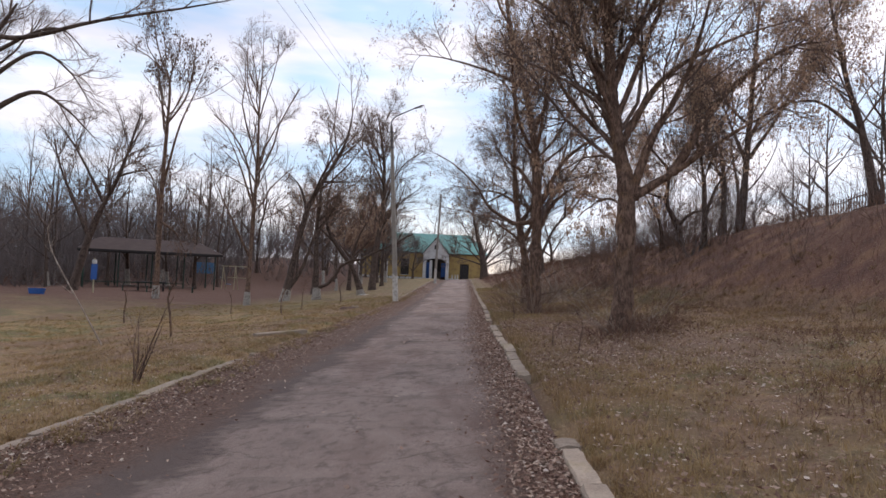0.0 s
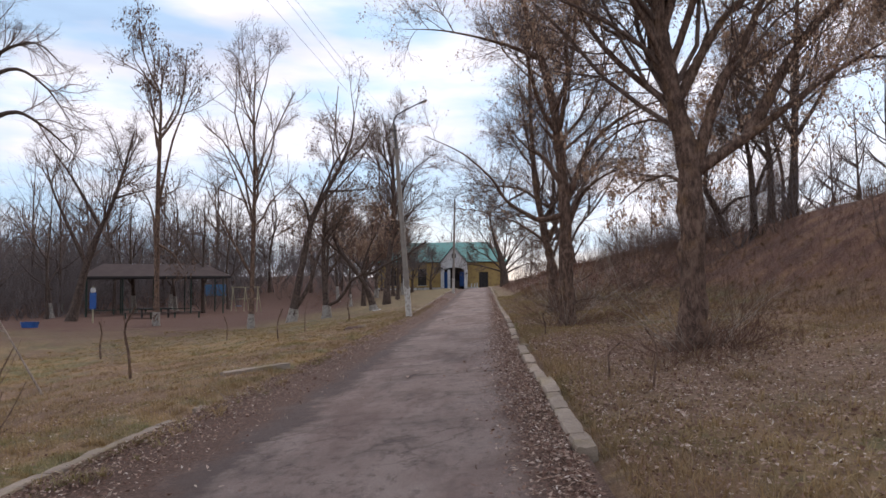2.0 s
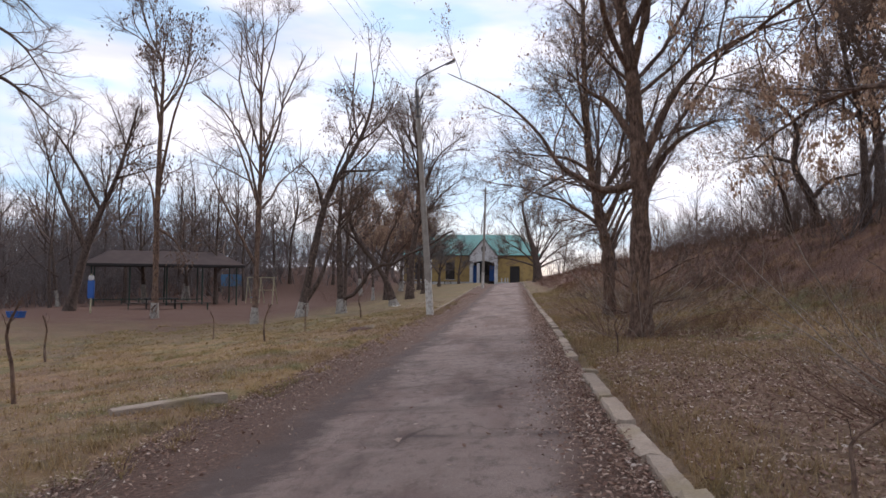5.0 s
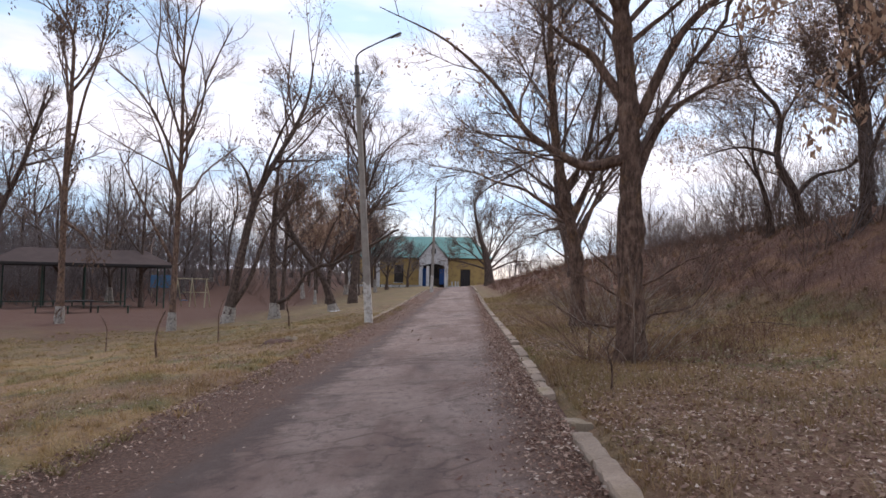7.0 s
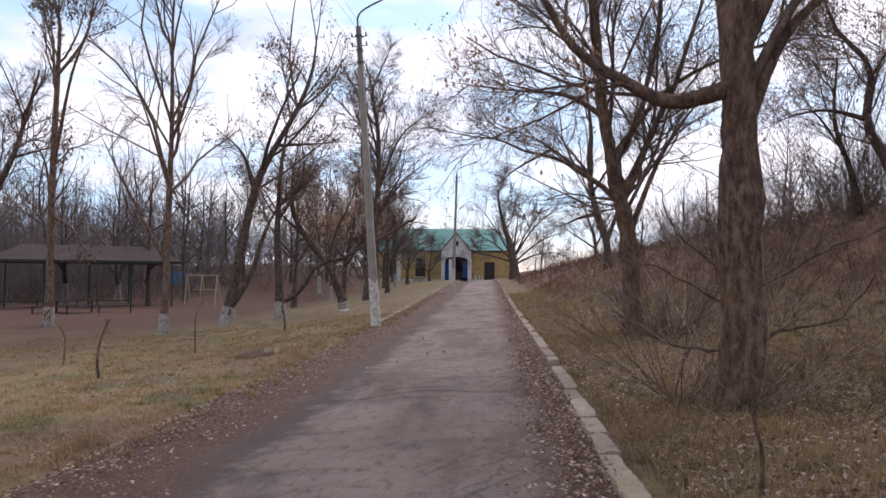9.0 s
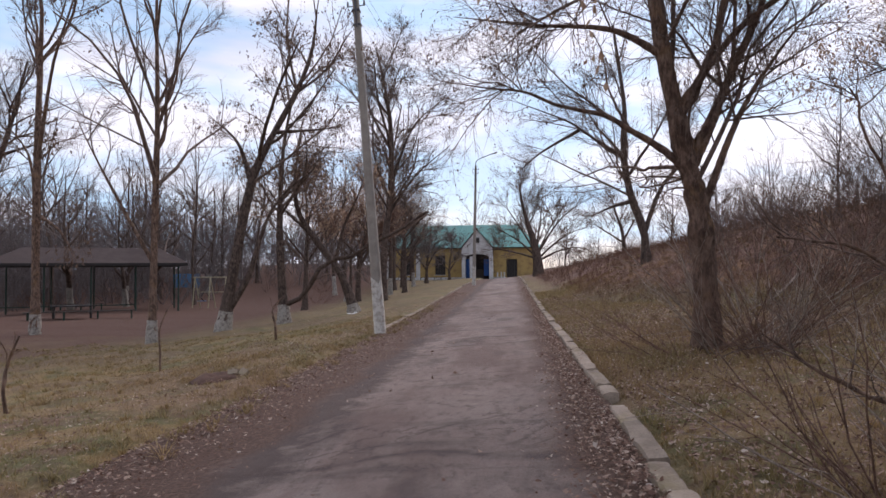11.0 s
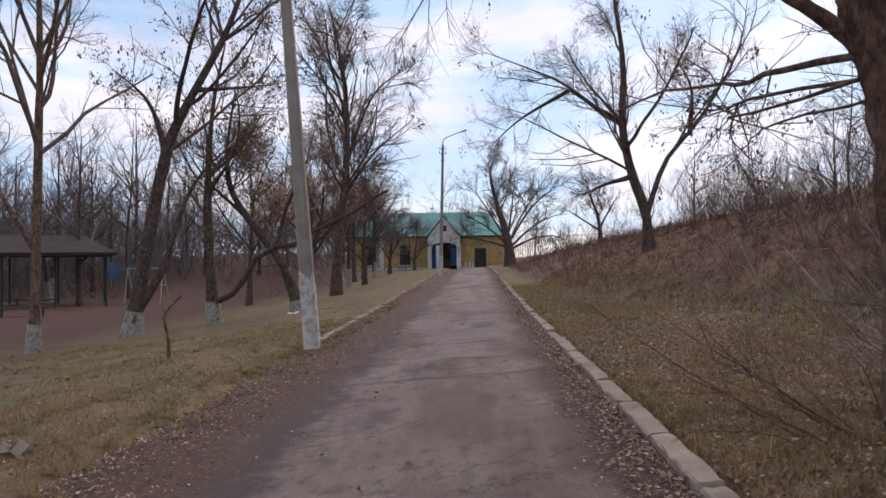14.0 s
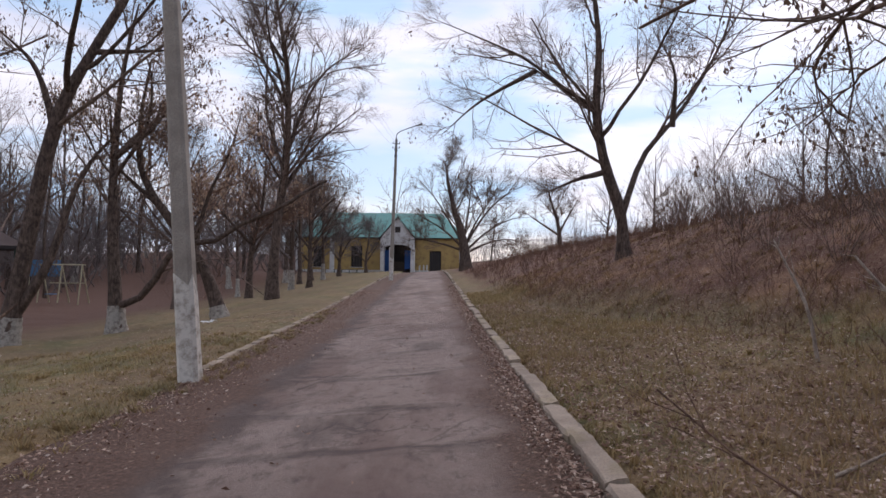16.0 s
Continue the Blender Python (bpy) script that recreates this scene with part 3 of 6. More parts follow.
        L4 = sprout(rng, *L3, lvl[2], (0.1, 1.0), (22, 60), reach[2], 0.008 * tw, 3 if tw < 1.2 else 2, lift * 0.3 - droop * 1.5, 0.25, 0.30)
        fine += [tubes(*L2, 5 if tw < 1.8 else 3), tubes(*L3, 3), tubes(*L4, 3)]
        ends += [L3[0][:, -2:], L4[0][:, -2:]]
    # slim boughs of their own: (radius, points (x, z[, y]))
    for r, pts in low:
        q = np.array([(p[0] - base[0], (p[2] if len(p) > 2 else y) - base[1], p[1] - base[2]) for p in pts])
        line = smooth_line(q, 12)[None]
        line[:, 1:-1] += rng.normal(0, r * 0.5, (1, 10, 3))
        rad = r * np.linspace(1, 0.35, 12)[None]
        thick.append(tubes(line, rad, 7, 0.08, rng))
        L2 = sprout(rng, line, rad, 9, (0.2, 1.0), (25, 60), 0.35, 0.011, 6, 0.02 - droop, 0.16, 0.3)
        L3 = sprout(rng, *L2, 5, (0.2, 1.0), (25, 60), 0.45, 0.009, 4, -droop, 0.2, 0.2)
        L4 = sprout(rng, *L3, 4, (0.2, 1.0), (25, 60), 0.5, 0.008, 3, -droop * 1.5, 0.25, 0.12)
        fine += [tubes(*L2, 4), tubes(*L3, 3)] + ([tubes(*L4, 3)] if r > 0.0155 or droop else [])
        if leaf and droop:
            ends += [L3[0][:, -2:]] * 10
    under("trunk", joined("trunk", thick, bark), root)
    under("crown", joined("crown", fine, twig), root)
    if leaf:
        E = np.concatenate(ends)
        V, F = hanging(rng, E, leaf, leaf_size)
        under("leaves", fast_mesh("leaves", V, F, leaf_mat or M_HANG), root, "withered hanging leaves and seeds")
    if wash:
        k = 7
        line, rr = P1[0], R1[0]
        zs = np.linspace(-0.1, wash, k)
        pp = np.stack([np.interp(zs, line[:, 2], line[:, i]) for i in range(3)], -1)
        r2 = np.interp(zs, line[:, 2], rr) * 1.06 + 0.006
        V, F = tubes(pp[None], r2[None], 14, 0.05, rng)
        under("whitewash", fast_mesh("whitewash", V, F, M_WASH, True), root, "flaking whitewash on the trunk foot")
    return root


def shrub_mesh(seed, stems, height, spread, k=(4, 4), mat=None, upright=0.9, r=0.010, tw=1.0):
    rng = np.random.default_rng(seed)
    a = rng.uniform(0, 2 * np.pi, stems)
    d = unit(np.stack([np.cos(a) * spread, np.sin(a) * spread, np.full(stems, upright)], -1) + rng.normal(0, 0.15, (stems, 3)))
    L = height * rng.uniform(0.5, 1.15, stems)
    p = np.stack([np.cos(a), np.sin(a), np.zeros(stems)], -1) * rng.uniform(0, 0.18, (stems, 1)) * spread * 2 + np.array([0, 0, -0.05])
    pts, dd = [p], d
    for _ in range(6):
        p = p + dd * (L / 6)[:, None]
        pts.append(p)
        dd = unit(dd + 0.10 * rng.standard_normal((stems, 3)) + np.array([0, 0, 0.03]))
    P = np.stack(pts, 1)
    R = (r * (0.6 + 0.4 * L / height))[:, None] * np.linspace(1, 0.3, 7)[None]
    L2 = sprout(rng, P, R, k[0], (0.25, 1.0), (20, 50), 0.42, 0.006 * tw, 3, 0.08, 0.15)
    L3 = sprout(rng, *L2, k[1], (0.2, 1.0), (22, 55), 0.5, 0.006 * tw, 2, 0.03, 0.2, 0.12)
    return joined("stems", [tubes(P, R, 4), tubes(*L2, 3), tubes(*L3, 3)], mat or M_TWIG)


def place_shrub(me, x, y, scale, turn, label, name="shrub", group=""):
    ob = tagged(new(name, me), label, "shrub", group)
    ob.matrix_world = pose(*spot(x, y), 0, 0, turn) @ Matrix.Scale(scale, 4)
    return ob


# ---- the trees along the lane ----
make_tree(1, 12.9, [
    [(2.92, 0.09), (3.03, 1.26), (3.12, 2.76), (3.01, 3.63), (2.93, 4.39), (2.9, 5.05), (2.88, 6.03), (2.78, 7.6), (2.7, 9.5)],
    [(2.94, 4.73), (3.29, 5.58), (3.7, 6.55), (3.95, 7.6), (4.1, 9.0)],
    [(3.14, 2.5), (3.6, 3.72), (4.0, 4.36), (4.4, 5.21), (4.77, 6.41), (5.02, 7.6)],
    [(3.14, 2.6), (4.11, 3.16), (5.09, 3.78), (6.28, 4.39)],
    [(2.90, 4.5), (2.28, 5.84), (2.09, 6.73), (1.9, 7.8)],
    [(3.0, 3.6), (3.9, 4.9), (5.2, 5.6), (6.6, 6.0)],
    [(4.0, 3.1), (5.0, 4.5), (6.2, 5.4), (7.2, 5.6)]],
    0.175, "tall bare tree with brown hanging leaves and suckers", auto=13, lvl=(11, 10, 8), leaf=56000, leaf_size=0.054, tw=1.22, thin=0.6, flare=0.5, spread=0.15, top=0.3, knots=0.10, shoots=40, burrs=5, droop=0.05, low=[
        (0.028, [(3.08, 2.5), (2.95, 2.75, 13.8), (2.8, 2.7, 14.6), (2.6, 2.5, 15.4)]), (0.024, [(3.0, 3.4), (2.6, 3.6, 13.8), (2.2, 3.5, 14.8), (1.9, 3.2, 15.6)]),
        (0.026, [(3.1, 2.6), (3.6, 2.95, 14.0), (3.95, 2.85, 15.2), (4.2, 2.6, 16.0)]), (0.024, [(3.0, 3.6), (3.5, 3.9, 13.9), (3.7, 3.8, 15.0)])])
make_tree(2, 19.7, [
    [(1.99, 0.11), (2.08, 1.5), (2.17, 2.87), (2.18, 4.19), (2.14, 5.3), (1.95, 6.6), (1.6, 8.2), (1.45, 9.6)],
    [(2.15, 2.80), (1.59, 2.71), (1.22, 2.89), (0.78, 3.23), (0.43, 3.83), (-0.23, 4.5), (-1.1, 5.0)],
    [(2.20, 2.5), (2.61, 3.23), (3.17, 3.66), (3.95, 3.93)],
    [(2.19, 3.45), (1.76, 4.26), (1.4, 4.56), (0.9, 5.2)],
    [(2.2, 3.1), (3.0, 4.5), (4.2, 5.2), (5.5, 5.4)],
    [(1.9, 6.7), (1.0, 7.2), (-0.4, 7.7), (-1.6, 7.9)]],
    0.172, "thick bare tree with a bowed low limb beside the lane", auto=9, lvl=(11, 10, 8), leaf=12000, leaf_size=0.050, tw=1.25, thin=0.5, flare=0.45, spread=0.12, top=0.3, knots=0.09, shoots=55, burrs=4, low=[
        (0.019, [(1.97, 0.98), (2.24, 1.08), (2.70, 1.30), (2.97, 1.40), (3.45, 1.56)]), (0.016, [(2.11, 0.52), (2.29, 0.67), (2.45, 0.69), (2.70, 0.71), (2.93, 0.84), (3.16, 1.10)]),
        (0.014, [(1.87, 0.96), (1.58, 1.15), (1.32, 1.31), (1.05, 1.36)]), (0.012, [(1.89, 1.21), (1.53, 1.61), (1.42, 1.99)]), (0.015, [(1.84, 0.55), (1.48, 0.59), (1.16, 0.77), (0.95, 0.94)]), (0.010, [(1.86, 1.10), (1.83, 1.33), (1.81, 1.62), (1.83, 2.05)])])
make_tree(3, 25.4, [
    [(2.26, 0.1), (2.30, 1.23), (2.28, 2.03), (2.19, 2.63), (2.10, 3.4), (2.02, 4.26), (2.03, 6.14), (2.1, 7.6), (2.2, 9.2)],
    [(2.26, 2.4), (2.50, 2.85), (2.67, 3.2), (2.86, 3.7), (3.0, 4.8), (3.2, 6.2), (3.3, 7.5)],
    [(2.30, 1.8), (2.87, 3.0), (3.4, 3.75), (4.1, 4.5)],
    [(2.15, 3.2), (3.2, 4.3), (4.7, 4.9), (6.2, 5.0)],
    [(2.22, 2.38), (1.92, 2.71), (1.55, 2.99), (1.23, 3.22), (0.66, 3.41), (0.24, 3.63), (-0.3, 3.75), (-1.0, 3.95)],
    [(2.05, 3.9), (1.42, 4.31), (0.46, 4.48), (-0.6, 4.7)]],
    0.15, "bare forked tree with long low limbs and suckers", auto=10, lvl=(13, 11, 8), leaf=17000, leaf_size=0.036, tw=1.25, knots=0.10, shoots=90, burrs=5, droop=0.05, low=[
        (0.028, [(2.15, 2.45), (1.95, 2.60, 26.2), (1.92, 2.62, 26.7), (1.85, 2.75, 27.2), (1.62, 2.88, 27.8), (1.24, 2.84, 28.4)]),
        (0.017, [(2.2, 2.3), (2.12, 2.60, 27.2), (2.36, 2.68, 28.0), (2.45, 2.55, 28.5), (2.55, 2.36, 28.6), (2.84, 2.18, 28.7)]),
        (0.013, [(2.3, 2.2), (2.46, 2.40, 27.6), (2.49, 2.32, 28.2), (2.42, 2.16, 28.6)]), (0.015, [(2.1, 2.3), (1.92, 2.41, 27.0), (2.12, 2.53, 27.5), (2.20, 2.71, 28.0), (2.16, 2.91, 28.6)])], leaf_mat=M_HANG_D, thin=0.40, spread=0.04, flare=0.45, top=0.3)
make_tree(4, 41.5, [
    [(4.74, 1.34), (4.74, 2.40), (4.4, 3.73), (4.28, 5.22), (4.46, 6.85), (4.4, 8.35), (4.3, 10.0)],
    [(4.74, 2.30), (5.61, 3.96), (6.88, 5.23), (8.2, 6.95), (8.81, 8.12), (9.2, 9.4)],
    [(4.29, 5.15), (3.49, 5.71), (2.5, 6.51), (1.35, 7.09), (0.05, 7.68)],
    [(2.78, 6.27), (1.26, 5.54), (0.18, 4.71)],
    [(4.44, 3.51), (3.64, 3.36), (2.88, 3.07)],
    [(6.24, 4.59), (6.34, 6.0), (5.81, 7.08)]],
    0.165, "bare tree with two spreading stems on the bank", bark=M_BARK_D, auto=3, lvl=(11, 10, 8), leaf=900, leaf_mat=M_HANG_D, thin=0.75, top=0.25, tw=1.4)
make_tree(5, 76, [
    [(2.3, 0.8), (2.25, 2.4), (2.05, 4.0), (1.6, 5.8), (1.3, 7.8), (1.2, 9.3)],
    [(2.25, 2.5), (3.4, 4.6), (5.0, 6.7), (6.4, 8.6)],
    [(2.2, 3.0), (2.8, 5.4), (3.2, 7.6), (3.6, 9.8)],
    [(2.25, 2.4), (0.9, 3.9), (-0.6, 5.0), (-2.1, 5.9)],
    [(2.28, 2.2), (4.0, 3.6), (5.9, 4.5), (7.6, 4.6)],
    [(2.2, 2.8), (1.1, 5.0), (0.1, 6.8), (-1.0, 8.2)],
    [(2.28, 2.1), (4.4, 2.9), (6.2, 3.0), (7.4, 2.5)],
    [(2.25, 2.6), (4.2, 5.2), (6.0, 6.6), (7.4, 7.2)],
    [(2.25, 2.3), (0.4, 3.0), (-1.3, 3.4), (-2.6, 3.2)]],
    0.44, "broad old bare tree by the lane near the building", bark=M_BARK_D, auto=5, lvl=(13, 9, 7), thin=0.25, spread=0.5, reach=(0.42, 0.52, 0.6), tw=2.95, top=0.06)
make_tree(6, 41, [
    [(-11.0, -0.19), (-10.46, 1.93), (-9.53, 5.33), (-8.62, 6.99), (-7.52, 8.63), (-6.82, 10.11), (-6.52, 11.64)],
    [(-10.82, 0.6), (-9.86, 1.88), (-9.14, 3.75), (-8.37, 4.84), (-7.13, 5.69)],
    [(-9.50, 5.4), (-9.83, 6.91), (-10.77, 7.98)],
    [(-8.45, 7.2), (-7.03, 7.13), (-5.86, 7.11)]],
    0.225, "leaning bare tree with a whitewashed foot", bark=M_BARK_D, auto=4, lvl=(8, 7, 5), leaf=2600, leaf_size=0.10, leaf_mat=M_HANG_D, wash=0.75, thin=0.7, tw=1.6)
make_tree(7, 44.2, [
    [(-9.69, -0.1), (-9.66, 2.94), (-9.51, 5.13), (-9.16, 7.53), (-8.56, 9.69)],
    [(-9.44, 5.12), (-8.13, 6.11), (-7.12, 7.77)]],
    0.20, "bare tree with a long low limb and whitewashed foot", bark=M_BARK_D, auto=5, lvl=(9, 9, 6), leaf=2500, leaf_size=0.10, leaf_mat=M_HANG_D, wash=0.8, thin=0.8, tw=1.6, spread=0.03, low=[(0.125, [(-9.64, 0.75), (-8.93, 1.03), (-7.73, 2.25), (-6.14, 2.77), (-4.34, 3.49), (-3.26, 4.05)])])
make_tree(8, 45.0, [
    [(-6.85, 0.1), (-7.05, 0.9), (-7.52, 2.12), (-8.73, 3.96), (-9.1, 5.09), (-9.0, 6.5), (-8.6, 8.2)],
    [(-7.6, 2.2), (-7.0, 3.8), (-6.2, 5.2), (-5.6, 6.8)],
    [(-8.5, 3.6), (-9.8, 5.0), (-10.8, 6.8)]],
    0.21, "stooping bare tree with reddish dead foliage", bark=M_BARK_D, twig=M_TWIG_R, auto=3, lvl=(9, 8, 6), leaf=4500, leaf_size=0.09, wash=0.4, thin=0.8, tw=1.7)
make_tree(9, 53.6, [
    [(-7.33, 0.45), (-6.93, 3.46), (-6.43, 5.91), (-6.11, 9.64), (-6.32, 12.66), (-6.6, 14.43)],
    [(-6.45, 6.4), (-4.85, 10.07), (-2.52, 11.7)],
    [(-6.7, 4.9), (-5.01, 7.08), (-2.94, 8.71)],
    [(-6.2, 8.6), (-7.27, 11.2), (-7.67, 12.98)]],
    0.235, "tall slender bare tree on the lawn", bark=M_BARK_D, auto=10, lvl=(13, 10, 8), thin=0.5, tw=2.0, reach=(0.42, 0.5, 0.55))
make_tree(10, 38.9, [
    [(-12.6, 0.03), (-12.16, 4.75), (-11.88, 7.89), (-11.68, 11.57), (-11.44, 13.79)],
    [(-12.10, 5.4), (-13.38, 8.72), (-14.43, 10.75)],
    [(-11.9, 8.0), (-10.87, 10.29), (-9.96, 11.71)],
    [(-12.38, 2.6), (-13.7, 6.05), (-14.26, 7.79)]],
    0.135, "slim upright bare tree with a whitewashed foot", auto=9, lvl=(8, 8, 6), wash=0.8, thin=0.6, lift=0.18, leaf=900, leaf_mat=M_HANG_D, top=0.2, tw=1.5)
make_tree(11, 42.6, [
    [(-19.65, 0.41), (-19.21, 6.89), (-18.83, 11.03), (-18.61, 14.1), (-19.1, 15.6)],
    [(-19.15, 7.4), (-17.71, 10.96), (-16.25, 13.39), (-15.51, 14.75)],
    [(-19.36, 4.6), (-19.89, 7.76), (-21.53, 9.8)],
    [(-19.3, 5.2), (-18.3, 4.4), (-17.6, 3.0)]],
    0.165, "tall bare tree with dark seed clusters and whitewashed foot", auto=8, lvl=(8, 8, 6), leaf=2600, leaf_size=0.16, leaf_mat=M_HANG_D, wash=0.9, thin=0.65, lift=0.18, top=0.25, tw=1.6)
make_tree(12, 47, [
    [(-27.7, 1.2), (-26.1, 5.4), (-24.05, 9.36), (-22.6, 13.36)],
    [(-25.3, 7.0), (-27.1, 11.07), (-28.73, 13.55)],
    [(-26.4, 4.6), (-28.33, 9.49), (-28.94, 12.75)],
    [(-24.3, 8.9), (-21.42, 9.6)]],
    0.29, "leaning dark bare tree behind the pavilion", bark=M_BARK_D, auto=6, lvl=(10, 9, 6), thin=0.6, tw=2.3)
make_tree(13, 33, [
    [(-26.4, 0.5), (-25.44, 8.29), (-23.8, 13.07), (-22.16, 15.54)],
    [(-25.2, 9.0), (-22.18, 11.16), (-20.57, 10.55), (-18.73, 8.43)],
    [(-24.5, 11.0), (-21.36, 12.9), (-19.49, 12.01), (-17.93, 9.64)],
    [(-23.8, 12.9), (-20.54, 14.38), (-18.69, 12.72)]],
    0.38, "large bare tree with drooping boughs", bark=M_BARK_D, auto=6, lvl=(10, 10, 7), thin=0.5, droop=0.12, tw=1.5)
make_tree(14, 8.8, [
    [(-8.6, 0.0), (-8.5, 2.4), (-8.1, 4.3), (-7.9, 6.5), (-7.7, 9.0)],
    [(-8.1, 4.2), (-6.9, 4.75), (-5.94, 4.60), (-4.82, 4.80), (-3.6, 4.95), (-2.6, 5.1)],
    [(-8.0, 4.9), (-6.6, 5.3), (-5.5, 5.6)]],
    0.17, "bare tree reaching a long bough over the lawn", bark=M_BARK_D, auto=2, lvl=(6, 5, 3), thin=0.35, spread=0.02, reach=(0.3, 0.4, 0.4), droop=0.06, tw=1.0)
make_tree(15, 29.3, [
    [(11.79, 2.2), (12.22, 5.51), (12.58, 8.44), (12.95, 11.39), (13.3, 13.86)],
    [(12.4, 6.0), (14.01, 8.15), (15.32, 10.56), (16.83, 12.24)],
    [(12.25, 5.8), (11.62, 8.47), (11.26, 11.45)]],
    0.185, "dark tree on the bank with withered leaves", bark=M_BARK_D, auto=7, lvl=(9, 9, 7), leaf=14000, leaf_size=0.065, thin=0.65, tw=1.5)
make_tree(16, 29.9, [
    [(11.3, 2.2), (11.5, 5.12), (11.3, 7.37), (10.7, 9.66)],
    [(11.5, 5.2), (10.6, 6.65), (9.9, 8.17)]],
    0.15, "slim dark bare tree on the bank", bark=M_BARK_D, auto=5, lvl=(9, 8, 6), leaf=11000, leaf_size=0.065, thin=0.65, tw=1.5)
make_tree(17, 30.3, [
    [(9.66, 1.7), (9.49, 3.34), (9.08, 4.35), (9.26, 5.67), (8.53, 6.72), (8.2, 8.4)],
    [(9.52, 3.2), (10.25, 3.79), (11.39, 4.05), (12.3, 4.9)],
    [(9.12, 4.42), (8.06, 4.74), (6.74, 4.49)]],
    0.15, "crooked bare tree on the bank", bark=M_BARK_D, auto=5, lvl=(10, 9, 7), thin=0.6, leaf=9000, leaf_size=0.065, tw=1.5)
make_tree(18, 27, [
    [(9.44, 1.6), (9.58, 3.44), (9.58, 5.09), (9.32, 6.78), (9.2, 8.8)],
    [(9.58, 3.4), (10.07, 4.51), (10.69, 5.44), (11.3, 7.0)]],
    0.13, "slim bare tree on the bank with hanging seeds", bark=M_BARK_D, auto=7, lvl=(10, 9, 7), leaf=13000, leaf_size=0.065, leaf_mat=M_HANG_D, thin=0.65, tw=1.3)
make_tree(19, 22, [
    [(13.3, 3.2), (12.9, 5.62), (12.53, 7.1), (12.25, 8.77), (12.0, 10.5)],
    [(12.9, 5.5), (11.43, 6.58), (9.97, 6.26)]],
    0.14, "bare tree on the bank top by the fence", bark=M_BARK_D, auto=6, lvl=(10, 10, 7), thin=0.6, droop=0.08, tw=1.3, leaf=18000, leaf_size=0.065)
make_tree(20, 31, [
    [(9.0, 1.2), (9.0, 3.2), (8.7, 4.57), (8.9, 6.12)],
    [(8.8, 3.9), (8.1, 4.85), (7.3, 4.74)]],
    0.11, "small crooked bare tree on the bank", bark=M_BARK_D, auto=4, lvl=(8, 8, 6), thin=0.6, tw=1.4)
make_tree(21, 80, [
    [(10.4, 2.0), (10.35, 4.2), (9.9, 6.0), (9.6, 7.8)],
    [(10.38, 3.4), (11.6, 5.2), (12.6, 6.6)],
    [(10.38, 3.2), (8.6, 4.6), (7.6, 5.4)]],
    0.22, "round bare tree on the far bank", bark=M_BARK_D, auto=7, lvl=(9, 8, 4), thin=0.55, tw=3.3)
make_tree(22, 84, [
    [(-8.6, 0.7), (-8.4, 2.6), (-8.0, 4.6), (-7.6, 6.6)],
    [(-8.45, 2.4), (-7.2, 4.2), (-5.6, 5.6)],
    [(-8.5, 2.2), (-9.6, 4.0), (-10.6, 5.6)]],
    0.18, "low twiggy bare tree before the building", bark=M_BARK_D, twig=M_TWIG_F, auto=8, lvl=(11, 8, 6), thin=0.5, tw=2.95, reach=(0.5, 0.55, 0.6))
make_tree(23, 78, [
    [(-12.0, 0.6), (-11.8, 3.0), (-11.5, 5.6), (-11.3, 8.6)],
    [(-11.8, 2.8), (-10.4, 5.0), (-9.4, 7.0)],
    [(-11.85, 2.6), (-13.2, 5.0), (-14.0, 7.0)]],
    0.20, "grey bare tree at the wood's edge", bark=M_BARK_D, twig=M_TWIG_F, auto=9, lvl=(12, 9, 7), thin=0.5, tw=2.5, wash=1.0)
make_tree(24, 62, [
    [(-10.6, 0.4), (-10.3, 2.8), (-9.6, 5.2), (-9.2, 8.0)],
    [(-10.35, 2.5), (-8.8, 4.4), (-7.0, 5.4)],
    [(-10.2, 3.0), (-11.8, 5.2), (-12.6, 7.2)]],
    0.20, "reddish twiggy tree on the lawn", bark=M_BARK_D, twig=M_TWIG_R, auto=10, lvl=(12, 10, 7), thin=0.6, tw=2.4, leaf=3000, leaf_size=0.1)

make_tree(25, 91, [
    [(-6.9, 0.7), (-6.8, 2.4), (-6.4, 4.2), (-6.2, 5.8)],
    [(-6.8, 2.0), (-5.6, 3.6), (-4.6, 5.4)],
    [(-6.85, 2.0), (-8.0, 3.4), (-9.0, 5.0)]],
    0.15, "low twiggy bare tree before the building", bark=M_BARK_D, twig=M_TWIG_F, auto=8, lvl=(11, 8, 6), thin=0.5, tw=2.95, reach=(0.5, 0.55, 0.6))

make_tree(26, 79, [
    [(-10.2, 0.6), (-10.1, 3.0), (-9.7, 5.6), (-9.3, 8.4)],
    [(-10.1, 2.2), (-8.7, 4.2), (-7.4, 6.2)],
    [(-10.1, 2.0), (-11.4, 4.0), (-12.3, 6.4)],
    [(-9.9, 3.6), (-8.2, 5.0), (-6.6, 5.4)]],
    0.19, "spreading grey bare tree before the building", bark=M_BARK_D, twig=M_TWIG_F, auto=8, lvl=(11, 8, 6), thin=0.45, tw=2.95, reach=(0.5, 0.55, 0.6))
make_tree(27, 68, [
    [(-8.3, 0.5), (-8.1, 3.0), (-7.9, 6.0), (-7.5, 9.6)],
    [(-8.1, 2.6), (-6.6, 5.0), (-5.2, 7.4)],
    [(-8.1, 2.8), (-9.6, 5.2), (-10.6, 8.0)],
    [(-7.95, 4.6), (-6.4, 6.0), (-4.9, 6.6)]],
    0.18, "reddish twiggy bare tree further up the lawn", bark=M_BARK_D, twig=M_TWIG, auto=8, lvl=(11, 9, 6), thin=0.45, tw=2.4, reach=(0.45, 0.5, 0.6), leaf=2500, leaf_size=0.1)
